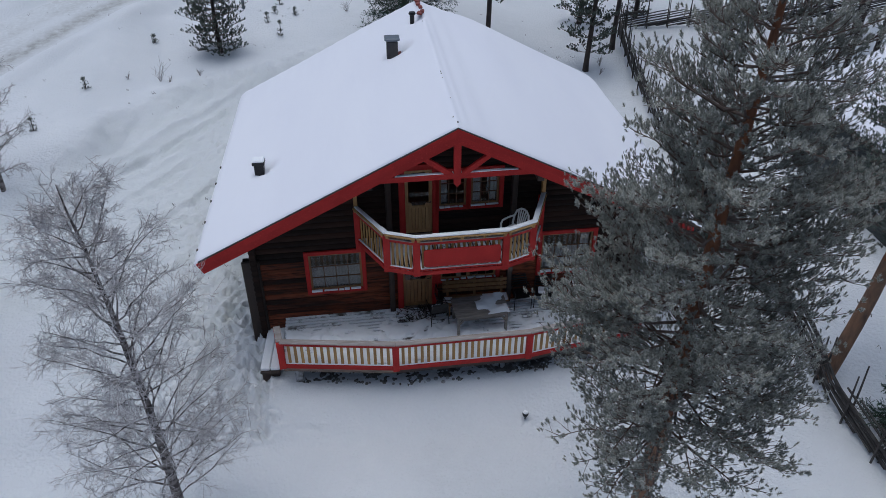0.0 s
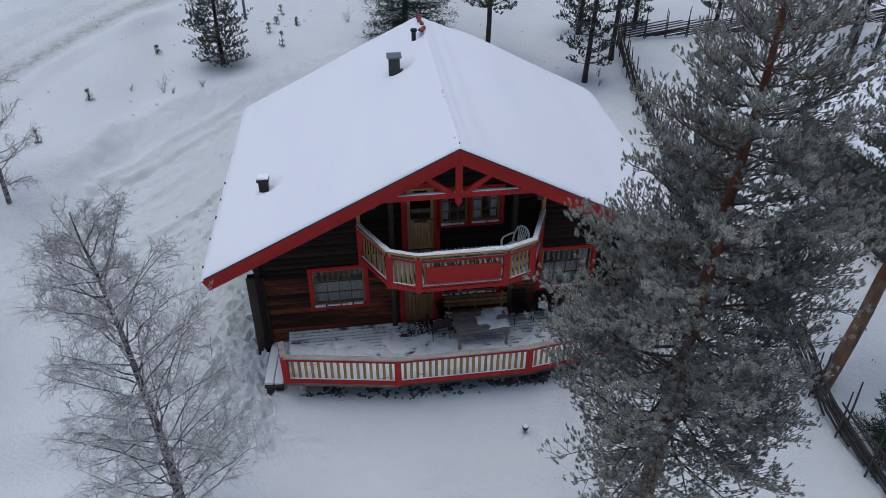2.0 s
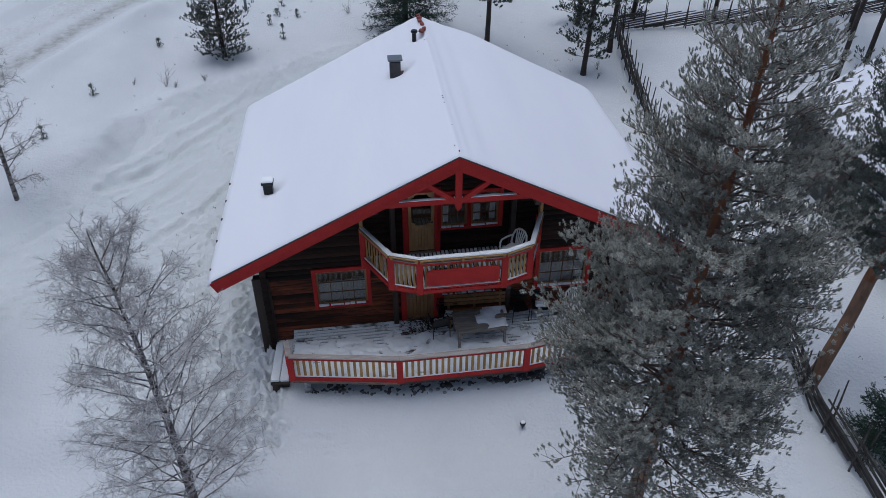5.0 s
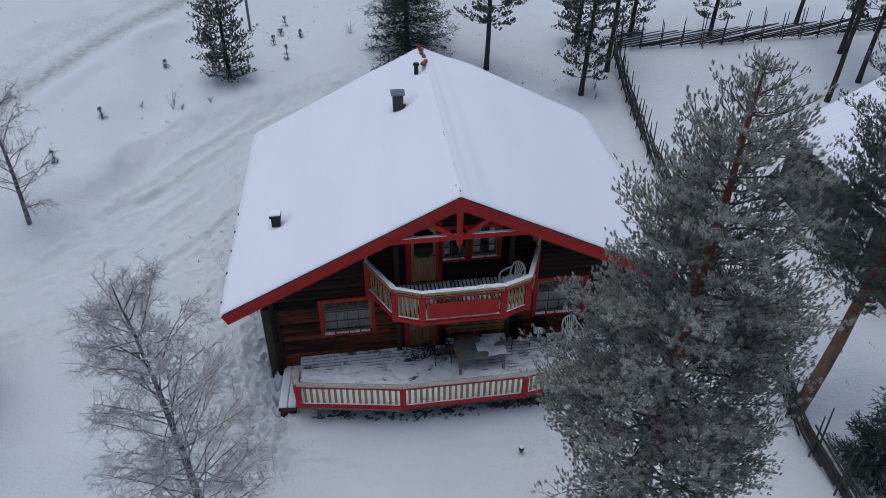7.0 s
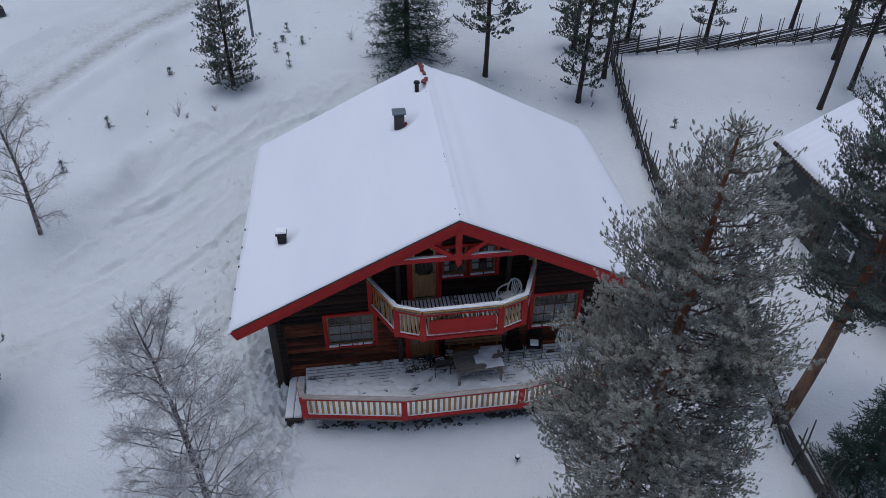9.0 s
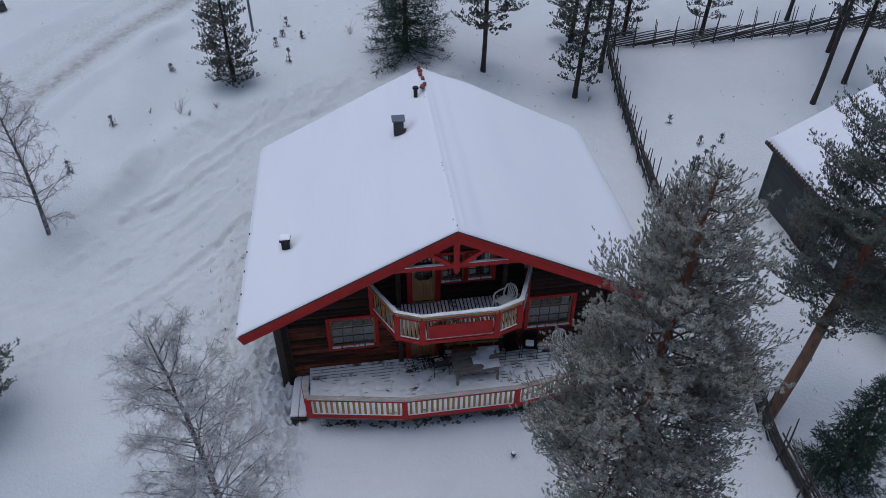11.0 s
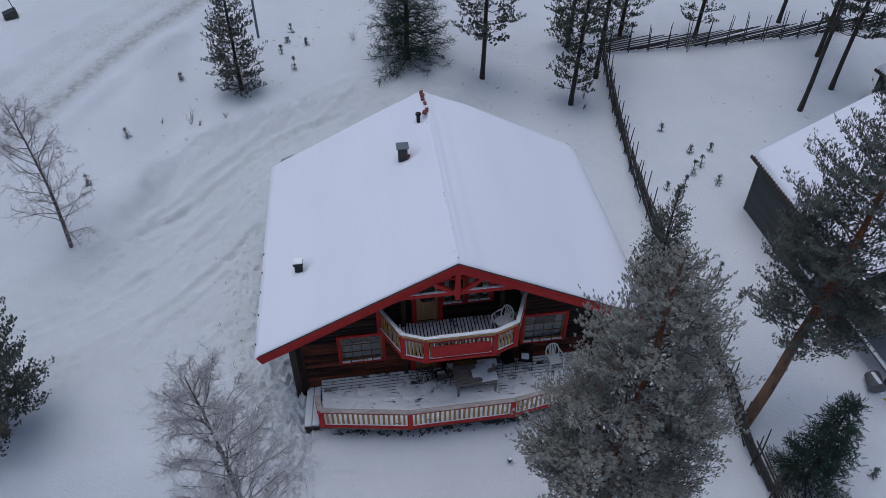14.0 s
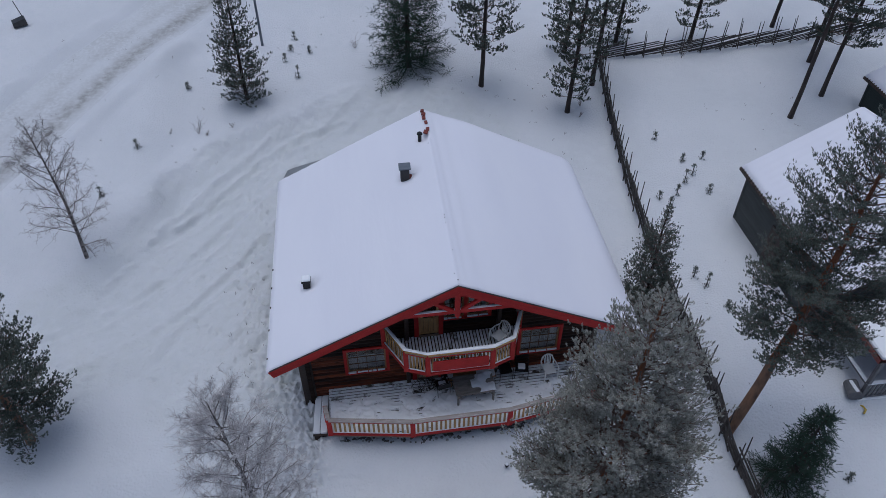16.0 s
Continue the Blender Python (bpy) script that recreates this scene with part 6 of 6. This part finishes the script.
def stones():
    """Rubble and bare earth under the front edge of the terrace."""
    rng = random.Random(12)
    for i in range(34):
        x = rng.uniform(-3.6, 4.6)
        y = edge_y(RAIL, x) + SKEW * x + rng.uniform(0.10, 0.38)
        r = rng.uniform(0.025, 0.07)
        b = bmesh.new()
        bmesh.ops.create_icosphere(b, subdivisions=2, radius=r)
        for v in b.verts:
            v.co *= 1 + 0.35 * (noise.noise(v.co * 9 + Vector((i, 0, 0))))
            v.co.z *= 0.65
        me = bpy.data.meshes.new("stone")
        b.to_mesh(me)
        b.free()
        me.materials.append(STONE)
        o = part("stone", me, None, None)
        o.matrix_basis = pose(x, y, gz(x, y) + r * 0.2, 0, 0, rng.uniform(0, 360))
        tagged(o, "rough dark stone in the snow below the terrace", "stone", "stones below the terrace")


stones()


def marker():
    x, y = 1.60, -3.35
    c = thing("garden_light", "small dark garden light sticking out of the snow", "garden light", at=pose(x, y, gz(x, y)))
    part("spike", Geo().tube([(0, 0, -0.2), (0, 0, 0.16)], 0.018, 8), BLACK_METAL, c)
    part("lamp_head", Geo().tube([(0, 0, 0.12), (0, 0, 0.2), (0, 0, 0.24)], [0.06, 0.085, 0.07], 12), BLACK_METAL, c)
    part("snow_cap", Geo().tube([(0, 0, 0.235), (0, 0, 0.265), (0, 0, 0.285)], [0.07, 0.055, 0.02], 12), SNOW, c, smooth=True)


marker()


# ---- the neighbouring cabin, the small shed, car, road lamp and road sign ----
def gable_house(name, label, x0, x1, y0, y1, z0, eave, ridge, over, plank, fascia):
    """Ridge along y: plank walls and a snowed roof."""
    h = thing(name, label, "cabin")
    xm = (x0 + x1) / 2
    for x in (x0, x1):
        part("wall", Geo().box(x - 0.06, x + 0.06, y0, y1, z0, eave), plank, h)
    top = eave + (ridge - eave) * 1.0 - 0.2
    for y in (y0, y1):
        vs, fs = plate([(x0, z0), (x1, z0), (x1, eave - 0.05), (xm, top), (x0, eave - 0.05)], y - 0.06, y + 0.06)
        part("wall", Geo().add(vs, fs), plank, h)
    # horizontal cladding boards on the near long wall
    z = z0 + 0.05
    me = Geo().add(*plate([(0, 0), (0.022, 0.0), (0.006, 0.15), (0, 0.15)], 0, y1 - y0 - 0.1)).mesh("cladding_board", plank)
    while z < eave - 0.15:
        o = part("cladding_board", me, plank, h)
        o.matrix_basis = Matrix.Translation((x0 - 0.061, y0 + 0.05, z)) @ Matrix.Diagonal((-1, 1, 1, 1))
        z += 0.152
    for y in (y0, y1):
        part("corner_board", Geo().box(x0 - 0.10, x0 + 0.02, y - 0.07, y + 0.07, z0, eave), plank, h)
    ex0, ex1 = x0 - over, x1 + over
    k = (ridge - eave) / (xm - x0)
    ez = eave - over * k
    for s, ex in ((-1, ex0), (1, ex1)):
        vs = [(xm, y, ridge) for y in (y0 - over, y1 + over)] + [(ex, y, ez) for y in (y0 - over, y1 + over)]
        vs += [(x, y, z - 0.12) for x, y, z in vs]
        part("roof", Geo().add(vs, [(0, 1, 3, 2), (4, 6, 7, 5), (0, 2, 6, 4), (1, 5, 7, 3), (2, 3, 7, 6), (0, 4, 5, 1)]), fascia, h)
    n = int((y1 - y0 + 2 * over) / 0.21)
    me = Geo().tube([(-0.05, 0, -0.01), (0.10, 0, 0.045)], 0.05, 7).mesh("eave_tile", DARK_TIMBER)
    for i in range(n):
        o = part("eave_tile", me, DARK_TIMBER, h)
        o.location = (ex0, y0 - over + 0.1 + i * 0.21, ez + 0.01)
    xs = np.unique(np.concatenate([np.linspace(ex0 + 0.06, ex0 + 0.4, 6), np.linspace(ex0 + 0.4, ex1, 50)]))
    ys = np.linspace(y0 - over, y1 + over, 70)
    gx, gy = np.meshgrid(xs, ys)
    plane = ridge - np.abs(gx - xm) * k
    e = np.minimum(np.minimum(gx - xs[0], xs[-1] - gx), np.minimum(gy - ys[0], ys[-1] - gy))
    rib = 0.012 * np.sin(gy * 2 * math.pi / 0.42) * step(0.2, 0.8, e)
    z = plane + 0.012 + 0.14 * np.sqrt(1 - (1 - np.clip(e / 0.2, 0, 1)) ** 2) + rib + 0.03 * (value_noise(gx, gy, 31) - 0.5) * np.clip(e, 0, 1)
    i = np.arange(gx.size).reshape(gx.shape)
    q = np.stack([i[:-1, :-1], i[:-1, 1:], i[1:, 1:], i[1:, :-1]], -1).reshape(-1, 4)
    part("roof_snow", array_mesh("roof_snow", np.stack([gx, gy, z], -1).reshape(-1, 3), q, SNOW_ROOF, smooth=True), None, h, "snow blanket showing the ribs of the roof")
    return h


def neighbour():
    h = gable_house("neighbour_cabin", "dark grey plank cabin with a snow-covered tiled roof", 15.35, 24.25, 0.6, 8.35, -0.8, 3.05, 5.70, 0.40, GREY_PLANK, DARK_TIMBER)
    # a white window and a dark door on the long wall
    for y0, y1, z0, z1 in ((2.6, 3.7, 0.9, 2.0),):
        w = Geo()
        x = 15.25
        w.box(x - 0.05, x, y0 - 0.1, y0, z0 - 0.1, z1 + 0.1).box(x - 0.05, x, y1, y1 + 0.1, z0 - 0.1, z1 + 0.1).box(x - 0.045, x, y0, y1, z1, z1 + 0.1).box(x - 0.06, x, y0, y1, z0 - 0.1, z0)
        win = part("window", w, WHITE_PAINT, h, "white-framed window")
        part("pane", Geo().box(x - 0.012, x - 0.006, y0, y1, z0, z1), GLASS, win)
        b = Geo()
        for i in range(1, 3):
            b.box(x - 0.03, x - 0.013, y0 + (y1 - y0) * i / 3 - 0.015, y0 + (y1 - y0) * i / 3 + 0.015, z0, z1)
        b.box(x - 0.028, x - 0.014, y0, y1, (z0 + z1) / 2 - 0.015, (z0 + z1) / 2 + 0.015)
        part("glazing_bar", b, WHITE_PAINT, win)
    part("door", Geo().box(15.2, 15.27, 4.5, 5.4, 0.0, 2.05, chamfer=0.01), DARK_TIMBER, h, "dark plank door")
    p = thing("neighbour_porch", "grey painted porch with a slatted railing and snowy roof", "porch")
    part("porch_floor", Geo().box(15.5, 21.0, -2.5, 0.5, -0.25, -0.12), GREY_DECK, p)
    part("floor_snow", Geo().box(16.0, 21.0, -2.4, 0.5, -0.12, -0.06, chamfer=0.02), SNOW, p)
    part("top_rail", Geo().box(15.5, 21.0, -2.56, -2.44, 0.78, 0.84), GREY_DECK, p)
    part("rail_snow", Geo().box(15.48, 21.0, -2.58, -2.42, 0.84, 0.90, chamfer=0.02), SNOW, p)
    part("bottom_rail", Geo().box(15.5, 21.0, -2.54, -2.46, 0.0, 0.08), GREY_DECK, p)
    part("skirt_snow", Geo().box(15.46, 21.0, -2.60, -2.42, -0.13, -0.05, chamfer=0.02), SNOW, p)
    me = Geo().box(-0.05, 0.05, -0.015, 0.015, 0.06, 0.80).mesh("picket", GREY_DECK)
    for i in range(28):
        o = part("picket", me, GREY_DECK, p)
        o.location = (15.7 + i * 0.17, -2.5, 0)
    for x in (15.55, 18.4, 20.9):
        part("post", Geo().box(x - 0.07, x + 0.07, -2.57, -2.43, -0.8, 2.1), GREY_DECK, p)
    part("side_rail", Geo().box(15.5, 15.58, -2.44, 0.5, 0.74, 0.84), GREY_DECK, p)
    part("side_rail_snow", Geo().box(15.47, 15.61, -2.44, 0.5, 0.84, 0.90, chamfer=0.02), SNOW, p)
    part("porch_roof", Geo().box(15.5, 21.4, -2.5, 0.3, 2.1, 2.2), GREY_DECK, p)
    part("fascia", Geo().box(15.45, 21.4, -2.08, -2.5, 2.05, 2.24), RUST_RED, p)
    part("side_fascia", Geo().box(15.42, 15.5, -2.5, 0.3, 2.05, 2.24), RUST_RED, p)
    part("porch_roof_snow", Geo().box(15.5, 21.4, -2.5, 0.3, 2.2, 2.42, chamfer=0.06), SNOW, p)
    c = thing("waste_bin", "grey barrel lying in the snow beside the porch", "bin", at=pose(15.2, -2.35, gz(15.2, -2.35) + 0.2))
    part("barrel", Geo().tube([(0, -0.25, 0.06), (0.15, 0.35, 0.10)], 0.26, 16), GREY_DECK, c)
    part("barrel_snow", Geo().box(-0.05, 0.10, -0.25, 0.3, 0.30, 0.36, chamfer=0.03), SNOW, c)
    hose = thing("yellow_hose", "short piece of yellow hose in the snow", "hose", at=pose(15.5, -2.9, gz(15.5, -2.9)))
    part("hose_loop", Geo().tube([(0, 0.2, 0.05), (0.12, 0.1, 0.07), (0.14, -0.05, 0.06), (0.0, -0.18, 0.04)], 0.04, 8), YELLOW, hose)
    gable_house("green_shed", "small dark green plank shed under snow", 26.7, 32.0, 12.8, 16.7, 0.2, 2.4, 3.9, 0.35, GREEN_PLANK, DARK_TIMBER)


neighbour()


def car():
    """A parked car behind the cabin; only its roof shows over the eave."""
    c = thing("parked_car", "grey car with a bare metal roof parked behind the cabin", "car", at=pose(-4.45, 12.75, gz(-4.45, 12.75) - 0.05, 0, 0, 200))
    g = Geo()
    prof = [(-2.1, 0.35), (-2.15, 0.75), (-1.9, 0.95), (-1.3, 1.02), (-0.7, 1.42), (0.2, 1.50), (1.5, 1.46), (1.85, 1.40), (2.08, 0.95), (2.15, 0.4)]
    n = len(prof)
    vs = []
    for y, k in ((-0.86, 0.0), (-0.80, 1.0), (0.80, 1.0), (0.86, 0.0)):
        vs += [(x, y * (1 - 0.12 * max(0, z - 0.95) / 0.5), z - (0.06 if k == 0 and z > 0.9 else 0)) for x, z in prof]
    fs = [tuple(range(n)), tuple(range(3 * n, 4 * n))[::-1]]
    for r in range(3):
        fs += [(r * n + i, r * n + (i + 1) % n, (r + 1) * n + (i + 1) % n, (r + 1) * n + i) for i in range(n)]
    part("body", g.add(vs, fs), CAR_PAINT, c)
    part("windscreen", Geo().beam((-1.30, 0, 1.06), (-0.74, 0, 1.43), 1.25, 0.02), GLASS, c)
    for x in (-1.35, 1.35):
        for y in (-0.80, 0.80):
            w = part("wheel", Geo().tube([(x, y - 0.1, 0.32), (x, y + 0.1, 0.32)], 0.32, 18), RUBBER, c)
            part("rim", Geo().tube([(x, y - 0.105, 0.32), (x, y + 0.105, 0.32)], 0.2, 14), GREY_METAL, w)
    for y in (-0.6, 0.6):
        part("headlight", Geo().box(-2.17, -2.10, y - 0.15, y + 0.15, 0.66, 0.78, chamfer=0.02), WHITE_PLASTIC, c)


car()


def road_furniture():
    x, y = -8.25, 25.4
    c = thing("street_lamp", "slim grey street lamp post beside the road", "street lamp", at=pose(x, y, gz(x, y)))
    part("post", Geo().tube([(0, 0, -0.2), (0.0, 0, 6.0)], [0.08, 0.06], 10), LAMP_GREY, c)
    part("arm", Geo().tube([(0, 0, 5.95), (-0.4, 0.2, 6.15), (-0.9, 0.45, 6.2)], 0.03, 8), GREY_METAL, c)
    part("lamp_head", Geo().beam((-0.8, 0.4, 6.2), (-1.3, 0.65, 6.22), 0.2, 0.1, chamfer=0.02), GREY_METAL, c)
    x, y = -23.1, 28.5
    s = thing("snow_shovel", "dark snow scoop standing in the roadside snow", "snow scoop", at=pose(x, y, gz(x, y) + 0.05, 0, 0, 25))
    part("scoop", Geo().add(*plate([(-0.4, 0), (0.4, 0.05), (0.38, 0.42), (0.3, 0.46), (-0.4, 0.3)], -0.3, 0.3)), GREY_METAL, s)
    part("handle", Geo().tube([(0.3, 0, 0.4), (0.1, 0.1, 1.5)], 0.025, 8), GREY_POLE, s)


road_furniture()
